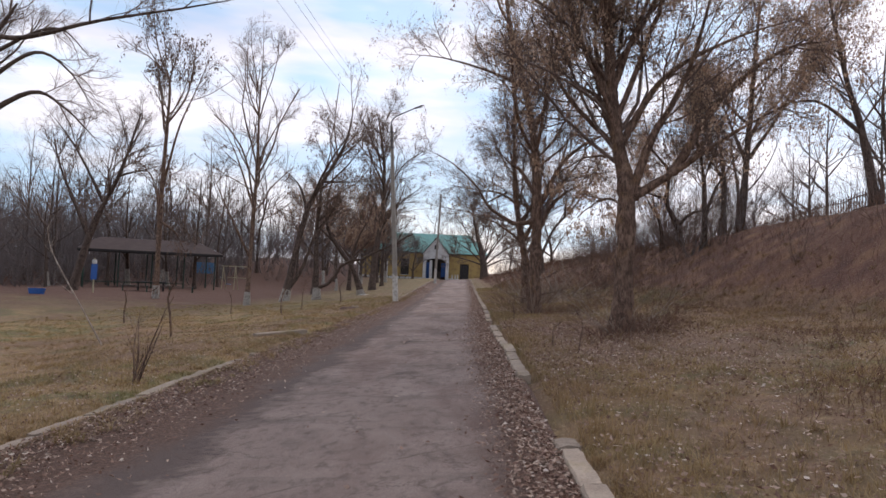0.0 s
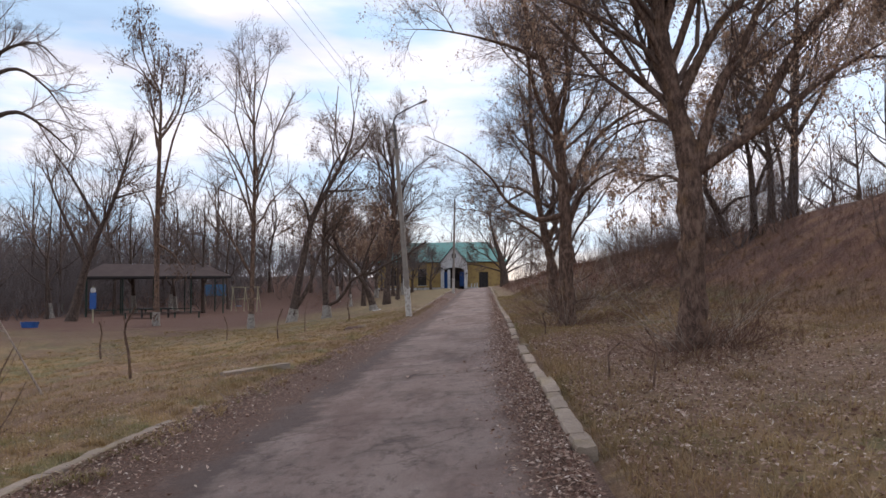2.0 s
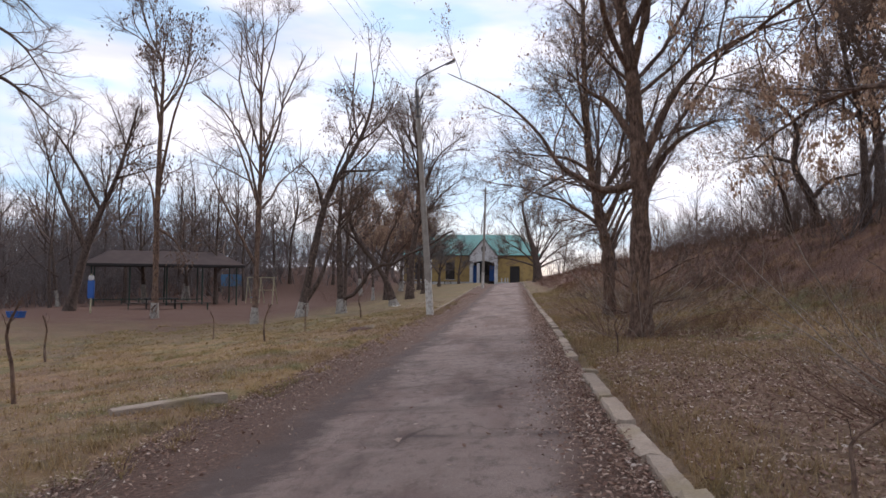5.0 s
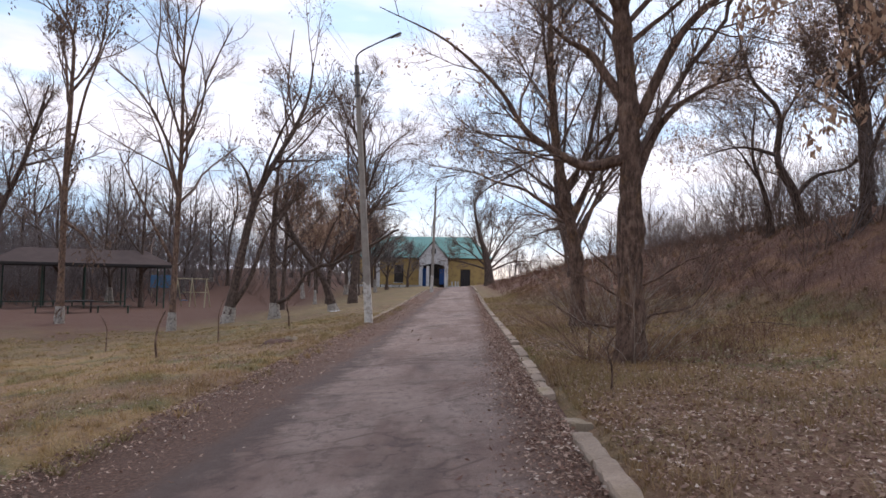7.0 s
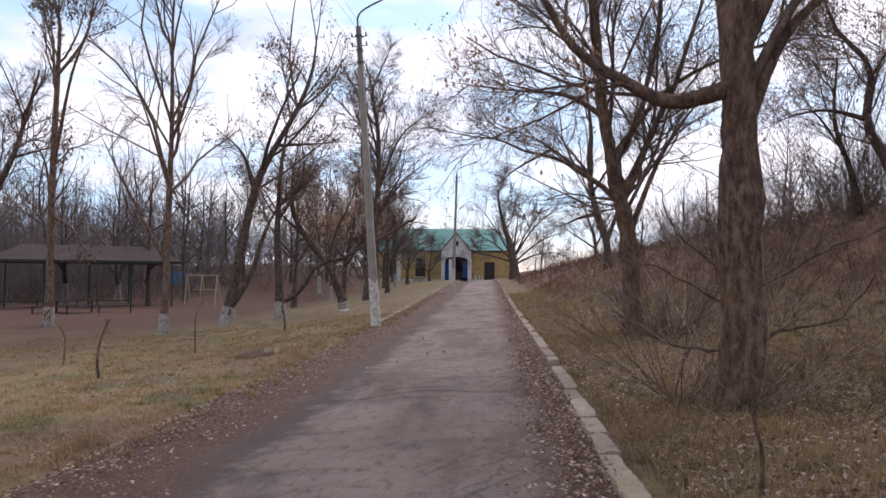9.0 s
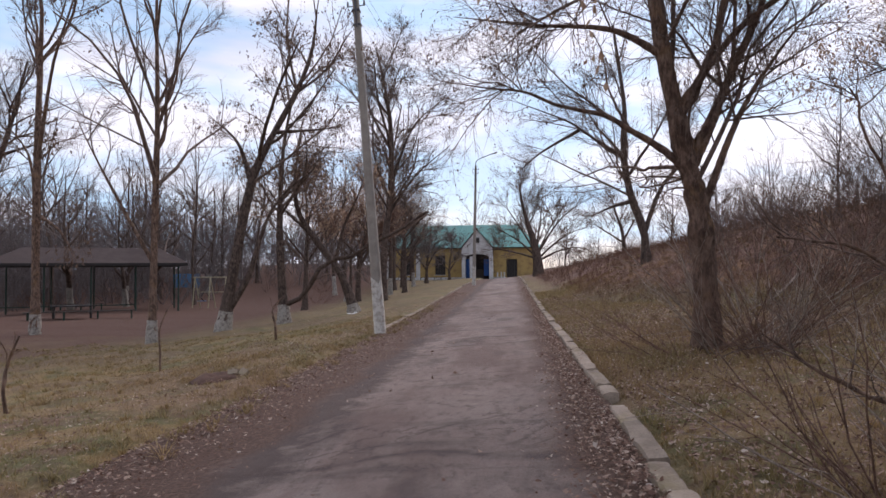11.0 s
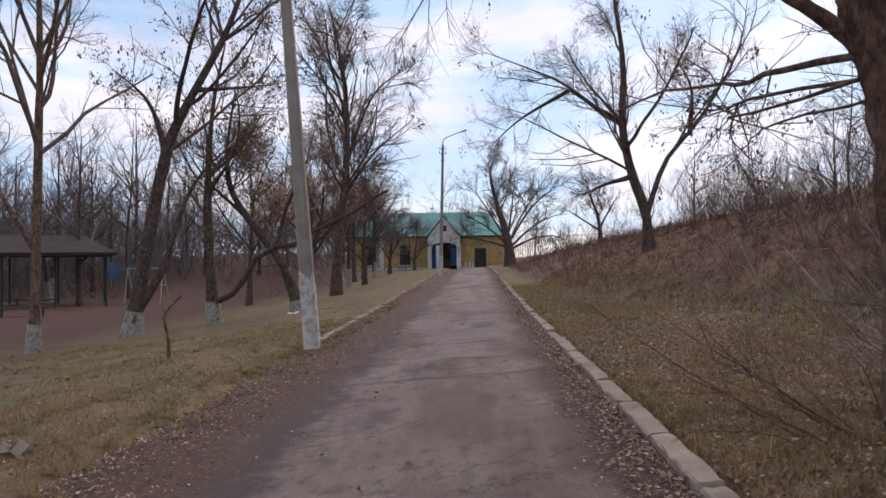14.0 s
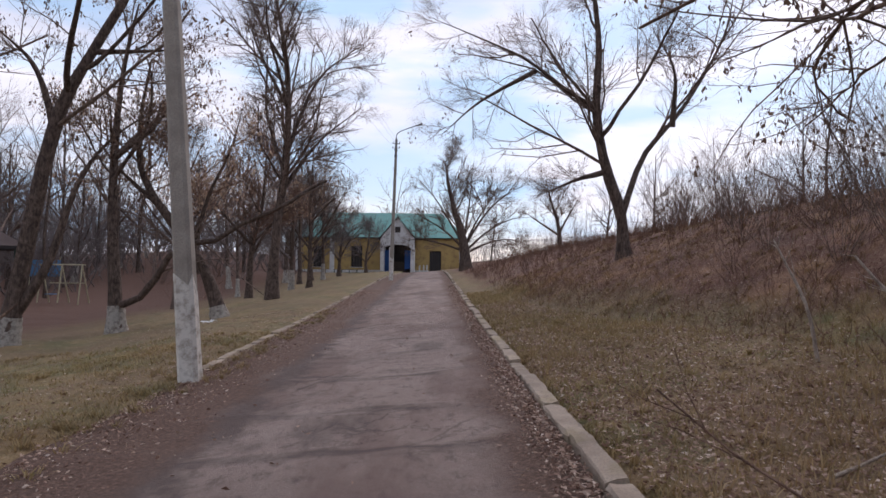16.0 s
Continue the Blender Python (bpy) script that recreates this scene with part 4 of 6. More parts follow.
make_tree(28, 57, [
    [(-12.8, 0.2), (-12.5, 3.0), (-12.2, 6.0), (-12.4, 9.4)],
    [(-12.5, 2.8), (-11.0, 5.0), (-10.0, 7.4)],
    [(-12.5, 3.0), (-14.0, 5.4), (-14.8, 8.0)]],
    0.17, "twiggy bare tree behind the leaning trees", bark=M_BARK_D, twig=M_TWIG, auto=8, lvl=(10, 9, 6), thin=0.45, tw=2.2, leaf=2000, leaf_size=0.1)

# ---- woodland behind ----
WOOD = []
for k in range(5):
    rng = np.random.default_rng(300 + k)
    h = (11.5, 9.5, 13.0, 8.0, 10.5)[k]
    lean = rng.uniform(-0.8, 0.8)
    limbs = [[(0, 0), (lean * 0.3 + rng.normal(0, 0.25), h * 0.3), (lean * 0.5 + rng.normal(0, 0.35), h * 0.6), (lean, h)]]
    for j in range(4):
        z0, sgn = h * (0.25 + 0.13 * j), (-1) ** (j + k)
        bend = rng.uniform(0.6, 1.5)
        limbs.append([(lean * 0.4, z0), (lean * 0.4 + sgn * h * 0.09 * bend, z0 + h * 0.10), (lean * 0.4 + sgn * h * 0.16 * bend, z0 + h * 0.24), (lean * 0.4 + sgn * h * 0.19 * bend, z0 + h * 0.36)])
    t = make_tree(310 + k, -300.0 - 20 * k, limbs, 0.12 + 0.015 * k, "bare woodland tree, dark grey and twiggy", bark=M_BARK_D, twig=M_TWIG_F if k % 2 else M_TWIG,
                  auto=3, lvl=(5, 4, 3), reach=(0.5, 0.6, 0.75), thin=0.55, group="woodland trees", spread=0.5, tw=5.6, wash=(0.0, 1.3)[k % 2], lean=False)
    WOOD.append(t)
rng = np.random.default_rng(77)
spots = []
for x0, x1, y0, y1, count, gap in ((-58, -24, 58, 92, 40, 2.8), (-24, -9, 66, 94, 13, 2.8), (-30, 12, 114, 140, 14, 3.2), (16, 36, 36, 95, 18, 3.2), (-50, -33, 32, 58, 11, 3.2), (13.2, 20, 14, 36, 6, 2.4)):
    made = tries = 0
    while made < count and tries < 4000:
        tries += 1
        x, y = rng.uniform(x0, x1), rng.uniform(y0, y1)
        if all((x - a) ** 2 + (y - b) ** 2 > gap * gap for a, b in spots):
            spots.append((x, y))
            made += 1
for i, (x, y) in enumerate(spots):
    src = WOOD[i % 5]
    s = rng.uniform(0.75, 1.15) * (0.75 if x > 12 else 1.12)
    m = pose(*spot(x, y), 0, 0, rng.uniform(0, 360)) @ Matrix.Scale(s, 4)
    if i < 5:
        src.matrix_world = m
    else:
        c = copy_thing(src, pose(*spot(x, y), 0, 0, rng.uniform(0, 360)))
        c.scale = (s, s, s)

# ---- kerbs ----


def kerb_stone(seed):
    """A chipped block, 0.15 m wide and 1 m long, worn round along the top."""
    rng = np.random.default_rng(seed + 3)
    n, verts, faces = 9, [], []
    prof = [(0.0, -0.24), (0.0, -0.10), (0.001, -0.016), (0.012, -0.002), (0.075, 0.0), (0.137, -0.002), (0.148, -0.014), (0.149, -0.10), (0.149, -0.24)]
    sag = np.cumsum(rng.normal(0, 0.002, n))
    for k, u in enumerate(np.linspace(0, 0.985, n)):
        end = 0.004 if k in (0, n - 1) else 0.0
        for px, pz in prof:
            worn = rng.normal(0, 0.004, 3)
            if rng.random() < 0.10:
                worn[2] -= 0.013
            verts.append((px + worn[0] + (end if px < 0.07 else -end), u + worn[1] * 0.5, pz + worn[2] + sag[k] - (end if pz > -0.1 else 0)))
    m = len(prof)
    for k in range(n - 1):
        for i in range(m - 1):
            a = k * m + i
            faces.append((a, a + 1, a + 1 + m, a + m))
    faces += [tuple(range(m - 1, -1, -1)), tuple(range((n - 1) * m, n * m))]
    return mesh_from("kerb_stone", verts, faces, M_KERB)


STONES = [kerb_stone(k) for k in range(6)]


def kerb_run(label, x0, runs, up, wander):
    """A row of single kerb stones: runs of (first y, last y, rise)."""
    rng = np.random.default_rng(int(abs(x0) * 100))
    top = tagged(new("kerb"), label, "kerb", kind="structure")
    top.location = spot(x0, runs[0][0])
    i = 0
    for a, b, rise in runs:
        y = a
        while y < b:
            size = min(b - y, (1.0, 1.0, 1.0, 0.55, 0.8)[int(rng.integers(0, 5))])
            if y == a and b - a > 3:
                size = 0.45
            if size < 0.2:
                break
            ob = under("kerb_stone", STONES[i % 6], top)
            m = pose(x0 + rng.normal(0, wander) + (float(np.interp(y, [2, 10, 16, 18, 23], [-0.03, -0.05, -0.09, -0.08, 0.0])) if x0 > 0 else 0.0), y, float(road_z(y)) + up + rise + rng.normal(0, 0.007), rng.normal(0, 0.5), rng.normal(0, 2.0), rng.normal(0, 0.35))
            ob.matrix_basis = Matrix.Translation(-top.location) @ TIP @ m @ Matrix.Diagonal((rng.uniform(0.95, 1.1), size, 1, 1))
            i += 1
            y += size + rng.uniform(0.0, 0.03)
    # a broken lump left in a gap
    ob = under("kerb_stone", STONES[3], top, "broken kerb lump")
    ob.matrix_basis = Matrix.Translation(-top.location) @ TIP @ pose(x0 + 0.02, 16.05 if x0 > 0 else 11.0, float(road_z(16)) + up - 0.03, -5, 7, 9) @ Matrix.Diagonal((1.15, 0.42, 1, 1))
    return top


kerb_run("row of weathered grey concrete kerb stones with mossy tops", 0.63, [(0.3, 4.9, -0.01), (7.85, 15.65, 0.0), (17.35, 22.6, -0.02), (23.1, 95, 0.0)], 0.105, 0.005)
kerb_run("row of sunken grey kerb stones half buried in litter", -3.56, [(0.5, 10.4, -0.035), (33.2, 92, -0.01)], 0.10, 0.008)

# a kerb slab lying loose on the lawn
slab = tagged(new("concrete_slab", STONES[2]), "loose kerb slab lying on the grass", "slab")
slab.matrix_world = TIP @ pose(-4.52, 14.35, float(land(-4.2, 14.8)) + 0.09, 0, 2, -44) @ Matrix.Diagonal((1.25, 1.25, 0.9, 1))

# ---- street lamps and wires ----


def street_lamp(x, y, label, lean=0.0, group="street lamps"):
    top = tagged(new("street_lamp"), label, "street lamp", group)
    top.matrix_world = pose(*spot(x, y, -0.05), 0, lean, 0)
    H = 8.6
    bm = bmesh.new()
    rings = []
    for k, h in enumerate(np.linspace(-0.1, H, 14)):
        w = 0.125 - 0.055 * h / H
        c = w * 0.62
        rings.append([bm.verts.new((px, py, h)) for px, py in ((c, -w), (w, -c), (w, c), (c, w), (-c, w), (-w, c), (-w, -c), (-c, -w))])
    for a, b in zip(rings, rings[1:]):
        for i in range(8):
            bm.faces.new((a[i], a[(i + 1) % 8], b[(i + 1) % 8], b[i]))
    bm.faces.new(rings[-1])
    part("pole", bm, M_CONC, top)
    bm = bmesh.new()
    rng = np.random.default_rng(9)
    lo = hi = None
    for h in np.linspace(-0.05, 1.45, 7):
        w = 0.1295 - 0.055 * max(h, 0) / H
        c = w * 0.62
        dz = rng.normal(0, 0.13, 8) if h > 1.4 else np.zeros(8)
        hi = [bm.verts.new((px, py, h + d)) for (px, py), d in zip(((c, -w), (w, -c), (w, c), (c, w), (-c, w), (-w, c), (-w, -c), (-c, -w)), dz)]
        if lo:
            for i in range(8):
                bm.faces.new((lo[i], lo[(i + 1) % 8], hi[(i + 1) % 8], hi[i]))
        lo = hi
    part("whitewash", bm, M_LAMPWASH, top, "flaking whitewash at the pole's foot")
    for h in (7.55, 7.9, 8.3):
        part("clamp", boxed((-0.095, -0.095, h), (0.095, 0.095, h + 0.05), 0.006), M_STEEL, top, "rusty steel band")
    pts = smooth_line([(0.0, -0.09, 7.5), (0.0, -0.09, 8.5), (0.02, -0.09, 8.85), (0.22, -0.10, 9.05), (0.75, -0.10, 9.28), (1.22, -0.10, 9.46)], 14)
    V, F = tubes(pts[None], np.full((1, 14), 0.026), 8)
    under("lamp_arm", fast_mesh("lamp_arm", V, F, M_STEEL, True), top, "bent steel tube")
    bm = boxed((-0.2, -0.06, -0.045), (0.22, 0.06, 0.03), 0.028)
    bm.transform(pose(1.32, -0.10, 9.49, 0, -20, 0))
    head = part("lamp_head", bm, M_STEEL, top, "grey lamp housing")
    bm = boxed((-0.02, -0.045, -0.075), (0.19, 0.045, -0.046), 0.012)
    bm.transform(pose(1.32, -0.10, 9.49, 0, -20, 0))
    part("lamp_glass", bm, M_WHITE, head, "milky cover")
    bm = bmesh.new()
    for h in (8.05, 8.32):
        rod(bm, (-0.22, 0, h), (0.22, 0, h), 0.014)
        for sx in (-0.2, 0.2):
            rod(bm, (sx, 0, h), (sx, 0, h + 0.12), 0.028, 0.018)
    part("insulator_bracket", bm, M_STEEL, top)
    return top


street_lamp(-3.30, 32.4, "tall grey concrete lamp post leaning with whitewashed foot", LEAN)
street_lamp(-2.8, 64.6, "concrete lamp post near the building forecourt", 1.5)
street_lamp(-5.0, -1.5, "grey concrete lamp post with a bent arm")


def wire(a, b, sag, r=0.004):
    n = 14
    u = np.linspace(0, 1, n)[:, None]
    P = np.array(a) * (1 - u) + np.array(b) * u
    P[:, 2] -= sag * 4 * u[:, 0] * (1 - u[:, 0])
    V, F = tubes(P[None], np.full((1, n), r), 5)
    return tagged(new("overhead_wire", fast_mesh("overhead_wire", V, F, M_WIRE, True)), "thin dark overhead wire between lamp posts", "wire", "overhead wires")


for sx, h in ((-0.2, 8.12), (0.2, 8.12), (0.2, 8.40)):
    ends = [(pose(*spot(x, y), 0, lean, 0) @ Vector((sx, 0, h)))[:] for x, y, lean in ((-5.0, -1.5, 0.0), (-3.3, 32.4, LEAN), (-2.8, 64.6, 1.5))]
    wire(ends[0], ends[1], 0.5)
    wire(ends[1], ends[2], 0.5)

# ---- the building at the end of the lane ----
BY, BZ = 100.0, 0.66


def house():
    top = tagged(new("house"), "single-storey ochre building with green metal roof and white gabled porch", "house")
    top.location = Vector(tipped((-3.95, BY, BZ))) + Vector((-1.6, 0, 0))
    off = Vector((-5.0, BY, BZ))

    def add(name, lo, hi, mat, parent=top, label="", bevel=0.0):
        return part(name, boxed(Vector(lo) - off, Vector(hi) - off, bevel), mat, parent, label)

    z0, ze = BZ - 0.2, 4.65
    # front wall, in runs between the openings
    for a, b in ((-15.0, -13.2), (-12.0, -8.95), (-7.65, -5.41), (-1.75, -0.15), (1.2, 3.6)):
        add("wall", (a, BY, z0), (b, BY + 0.4, ze), M_YELLOW)
    for a, b in ((-13.2, -12.0), (-8.95, -7.65)):
        add("wall", (a, BY, z0), (b, BY + 0.4, 1.25), M_YELLOW)
        add("wall", (a, BY, 3.7), (b, BY + 0.4, ze), M_YELLOW)
        w = add("window", (a + 0.05, BY + 0.2, 1.3), (b - 0.05, BY + 0.24, 3.65), M_DARK, label="dark window behind a grille")
        add("sill", (a - 0.05, BY - 0.08, 1.25), (b + 0.05, BY + 0.12, 1.31), M_WHITE, w)
        for k in range(1, 4):
            xk = a + (b - a) * k / 4
            add("glazing_bar", (xk - 0.02, BY + 0.16, 1.3), (xk + 0.02, BY + 0.195, 3.65), M_WOODP, w)
    add("wall", (-0.15, BY, 3.2), (1.2, BY + 0.4, ze), M_YELLOW)
    d = add("door", (-0.12, BY + 0.25, BZ), (1.17, BY + 0.31, 3.18), M_DARK, label="dark open gateway leaf")
    for k in range(6):
        xk = -0.02 + k * 0.21
        add("bar", (xk, BY + 0.2, BZ), (xk + 0.03, BY + 0.235, 3.1), M_STEEL, d)
    for x0, x1 in ((-11.3, -10.8), (3.2, 3.75), (-15.1, -14.7)):
        add("pilaster", (x0, BY - 0.12, z0), (x1, BY + 0.1, ze), M_WHITE, label="white plaster pilaster")
    for a, b in ((-15.0, -5.45), (-1.72, -0.2), (1.25, 3.6)):
        add("plinth", (a, BY - 0.05, z0), (b, BY - 0.003, BZ + 0.35), M_WHITE, label="pale plinth")
    add("cornice", (-15.1, BY - 0.2, ze - 0.12), (3.8, BY - 0.004, ze + 0.02), M_WOODP, label="brown eaves board")
    # side and back walls
    add("wall", (-15.0, BY + 0.4, z0), (-14.6, BY + 8, ze), M_YELLOW)
    add("wall", (3.2, BY + 0.4, z0), (3.6, BY + 8, ze), M_YELLOW)
    add("wall", (-14.6, BY + 7.6, z0), (3.2, BY + 8, ze), M_YELLOW)
    # hipped roof with standing seams
    bm = bmesh.new()
    e = [(-15.5, BY - 0.5, ze), (4.1, BY - 0.5, ze), (4.1, BY + 8.5, ze), (-15.5, BY + 8.5, ze), (-12.2, BY + 4, 7.7), (1.2, BY + 4, 7.7)]
    v = [bm.verts.new(Vector(p) - off) for p in e]
    for f in ((0, 1, 5, 4), (1, 2, 5), (2, 3, 4, 5), (3, 0, 4), (3, 2, 1, 0)):
        bm.faces.new([v[i] for i in f])
    roof = part("roof", bm, M_GREEN, top, "bright green sheet-metal roof")
    for k in range(27):
        xk = -15.2 + k * 0.72
        lim = min(1.0, (xk + 15.5) / 3.3, (4.1 - xk) / 2.9)
        a = Vector((xk, BY - 0.5, ze + 0.02)) - off
        b = Vector((xk, BY - 0.5 + 4.5 * lim, ze + 0.02 + 3.05 * lim)) - off
        part("seam", rodded(a, b, 0.035, None, 4), M_GREEN, roof)
    # porch
    py = BY - 2.6
    gx0, gx1, gc = -5.45, -1.75, -3.6
    add("porch_pier", (gx0, py, z0), (gx0 + 0.42, BY - 0.003, 3.5), M_WHITE, label="white porch pier")
    add("porch_pier", (gx1 - 0.42, py, z0), (gx1, BY - 0.003, 3.5), M_WHITE, label="white porch pier")
    add("porch_column", (-4.5, py, z0), (-4.12, py + 0.35, 3.5), M_WHITE, label="white porch column", bevel=0.03)
    # gable over a flat arch, with a small window hole: four pieces round it
    bm = bmesh.new()

    def slab_xz(poly, ya, yb):
        fr = [bm.verts.new(Vector((x, ya, z)) - off) for x, z in poly]
        bk = [bm.verts.new(Vector((x, yb, z)) - off) for x, z in poly]
        bm.faces.new(fr)
        bm.faces.new(bk[::-1])
        for i in range(len(poly)):
            j = (i + 1) % len(poly)
            bm.faces.new((fr[j], fr[i], bk[i], bk[j]))

    wx0, wx1, wz0, wz1 = gc - 0.30, gc + 0.30, 5.10, 5.75
    half = (gx1 - gx0) / 2

    def eave(z):
        return half * (6.7 - z) / 2.2 if z > 4.5 else half

    span = half - 0.43
    for k in range(8):
        ua, ub = -1 + k / 4, -0.75 + k / 4
        za, zb = (3.47 + 0.36 * (1 - u * u) for u in (ua, ub))
        slab_xz([(gc + span * ua, za), (gc + span * ub, zb), (gc + span * ub, 4.0), (gc + span * ua, 4.0)], py, py + 0.3)
    slab_xz([(gx0, 3.502), (gc - span, 3.502), (gc - span, 4.0), (gx0, 4.0)], py, py + 0.3)
    slab_xz([(gc + span, 3.502), (gx1, 3.502), (gx1, 4.0), (gc + span, 4.0)], py, py + 0.3)
    slab_xz([(gx0, 4.001), (gx1, 4.001), (gx1, 4.5), (gc + eave(wz0), wz0), (gc - eave(wz0), wz0), (gx0, 4.5)], py, py + 0.3)
    slab_xz([(gc - eave(wz0), wz0 + 0.001), (wx0, wz0 + 0.001), (wx0, wz1), (gc - eave(wz1), wz1)], py, py + 0.3)
    slab_xz([(wx1, wz0 + 0.001), (gc + eave(wz0), wz0 + 0.001), (gc + eave(wz1), wz1), (wx1, wz1)], py, py + 0.3)
    slab_xz([(gc - eave(wz1), wz1 + 0.001), (gc + eave(wz1), wz1 + 0.001), (gc, 6.7)], py, py + 0.3)
    bmesh.ops.recalc_face_normals(bm, faces=bm.faces)
    gable = part("gable", bm, M_WHITE, top, "stained white gable wall over a flat arch")
    add("gable_window", (wx0, py + 0.15, wz0), (wx1, py + 0.19, wz1), M_DARK, gable)
    for sgn in (-1, 1):
        bm = bmesh.new()
        a, b = Vector((gc, 0, 6.80)), Vector((gc + sgn * 2.1, 0, 4.30))
        fr = [Vector((p.x, y, p.z)) - off for p in (a, b) for y in (py - 0.25, BY + 1.5)]
        vv = [bm.verts.new(p) for p in fr] + [bm.verts.new(p + Vector((0, 0, 0.07))) for p in fr]
        for f in ((0, 1, 3, 2), (4, 6, 7, 5), (0, 2, 6, 4), (1, 5, 7, 3), (0, 4, 5, 1), (2, 3, 7, 6)):
            bm.faces.new([vv[i] for i in f])
        bmesh.ops.recalc_face_normals(bm, faces=bm.faces)
        part("porch_roof", bm, M_FELT, top, "brown weathered porch roof")
    # back of the porch: two blue leaves, passage gloom painted as a dark sheet
    add("porch_back", (-5.4, BY + 0.1, z0), (-1.76, BY + 0.4, ze), M_DARK)
    add("porch_door", (-5.02, BY - 1.7, BZ), (-4.55, BY - 1.6, 3.2), M_BLUE, label="blue painted door leaf")
    add("porch_door", (-2.85, BY - 1.3, BZ + 0.5), (-2.18, BY - 1.2, 3.2), M_BLUE, label="blue painted door leaf")
    add("porch_board", (-4.1, BY - 0.5, BZ), (-2.9, BY - 0.4, BZ + 1.3), M_WOODP, label="brown board")
    add("porch_ceiling", (-5.02, py + 0.301, 3.84), (-2.18, BY - 0.003, 3.95), M_WHITE)
    add("porch_step", (-5.6, py - 0.5, BZ - 0.25), (-1.6, BY - 0.004, BZ + 0.06), M_KERB, bevel=0.02)
    return top


house()
for x in (-1.2, -0.75, -0.4):
    b = tagged(new("bollard"), "short white concrete bollard before the wall", "bollard", "bollards")
    b.location = spot(x - 0.55, 98.6)
    part("post", rodded((0, 0, -0.1), (0, 0, 0.75), 0.10, 0.08, 10), M_WHITE, b)


def bench(x, y, turn, length, label, mat=None):
    top = tagged(new("bench"), label, "bench")
    top.matrix_world = pose(*spot(x, y), 0, 0, turn)
    for k in range(3):
        part("seat_board", boxed((-length / 2, -0.2 + 0.14 * k, 0.42), (length / 2, -0.08 + 0.14 * k, 0.46), 0.008), mat or M_WOODP, top)
    for sx in (-0.46, -0.15, 0.15, 0.46):
        part("leg", boxed((sx * length - 0.04, -0.17, -0.1), (sx * length + 0.04, 0.19, 0.418), 0.01), M_GREENP, top)
    return top


bench(-9.6, 96.5, 4, 2.6, "low dark bench before the building")

# ---- open pavilion on the lawn ----
PE, PB = Vector((-0.86, -0.51, 0)), Vector((-0.51, 0.86, 0))
PX, PY = -22.4, 60.0


def pavilion():
    top = tagged(new("pavilion"), "long open pavilion with brown hipped roof on thin dark posts", "pavilion")
    zb = spot(PX + PE.x * 6, PY + PE.y * 6)[2]
    ang = math.degrees(math.atan2(PE.y, PE.x))
    top.matrix_world = pose(spot(PX, PY)[0], PY, zb, 0, 0, ang)
    n, gap, depth, H = 5, 2.6, -4.4, 2.95
    Ln = gap * (n - 1)
    for k in range(n):
        for v in (0.0, depth):
            part("post", rodded((gap * k, v, -0.3), (gap * k, v, H), 0.055, 0.05, 8), M_GREENP, top)
    for v in (0.0, depth):
        part("beam", boxed((-0.4, v - 0.06, H), (Ln + 0.4, v + 0.06, H + 0.14), 0.01), M_DARK, top)
    for k in range(n):
        part("tie_beam", boxed((gap * k - 0.05, depth + 0.065, H + 0.005), (gap * k + 0.05, -0.065, H + 0.12), 0.01), M_DARK, top)
    bm = bmesh.new()
    o, a, b = 0.55, -0.55, Ln + 0.55
    hip = 1.7
    e = [(a, o, H + 0.14), (b, o, H + 0.14), (b, depth - o, H + 0.14), (a, depth - o, H + 0.14), (a + hip, depth / 2, H + 1.2), (b - hip, depth / 2, H + 1.2)]
    lo = [bm.verts.new(p) for p in e]
    hi = [bm.verts.new((p[0], p[1], p[2] + 0.07)) for p in e]
    for f in ((0, 1, 5, 4), (1, 2, 5), (2, 3, 4, 5), (3, 0, 4)):
        bm.faces.new([hi[i] for i in f])
        bm.faces.new([lo[i] for i in f][::-1])
    for i in range(4):
        j = (i + 1) % 4
        bm.faces.new((lo[i], lo[j], hi[j], hi[i]))
    bmesh.ops.recalc_face_normals(bm, faces=bm.faces)
    part("roof", bm, M_FELT, top, "dull brown roofing")
    part("fascia", boxed((a, o - 0.03, H + 0.02), (b, o + 0.02, H + 0.2), 0.01), M_DARK, top)
    part("rail", boxed((gap, -0.05, 0.42), (Ln, 0.0, 0.48), 0.01), M_GREENP, top)
    return top


pavilion()
PANG = math.degrees(math.atan2(PE.y, PE.x))
for p, ln in ((Vector((-21.1, 52.6, 0)) + PE * 2.7, 5.4), (Vector((PX, PY, 0)) + PE * 6.5 + PB * 3.0, 4.0)):
    bench(p.x, p.y, PANG, ln, "long low bench under the pavilion roof")
tb = tagged(new("table"), "dark low table under the pavilion roof", "table")
p = Vector((-21.3, 53.4, 0)) + PE * 3.4
tb.matrix_world = pose(*spot(p.x, p.y), 0, 0, PANG)
part("tabletop", boxed((-1.1, -0.4, 0.68), (1.1, 0.4, 0.74), 0.01), M_DARK, tb)
for sx in (-0.9, 0.9):
    part("leg", boxed((sx - 0.05, -0.3, -0.1), (sx + 0.05, 0.3, 0.68), 0.01), M_DARK, tb)

# ---- playground things ----


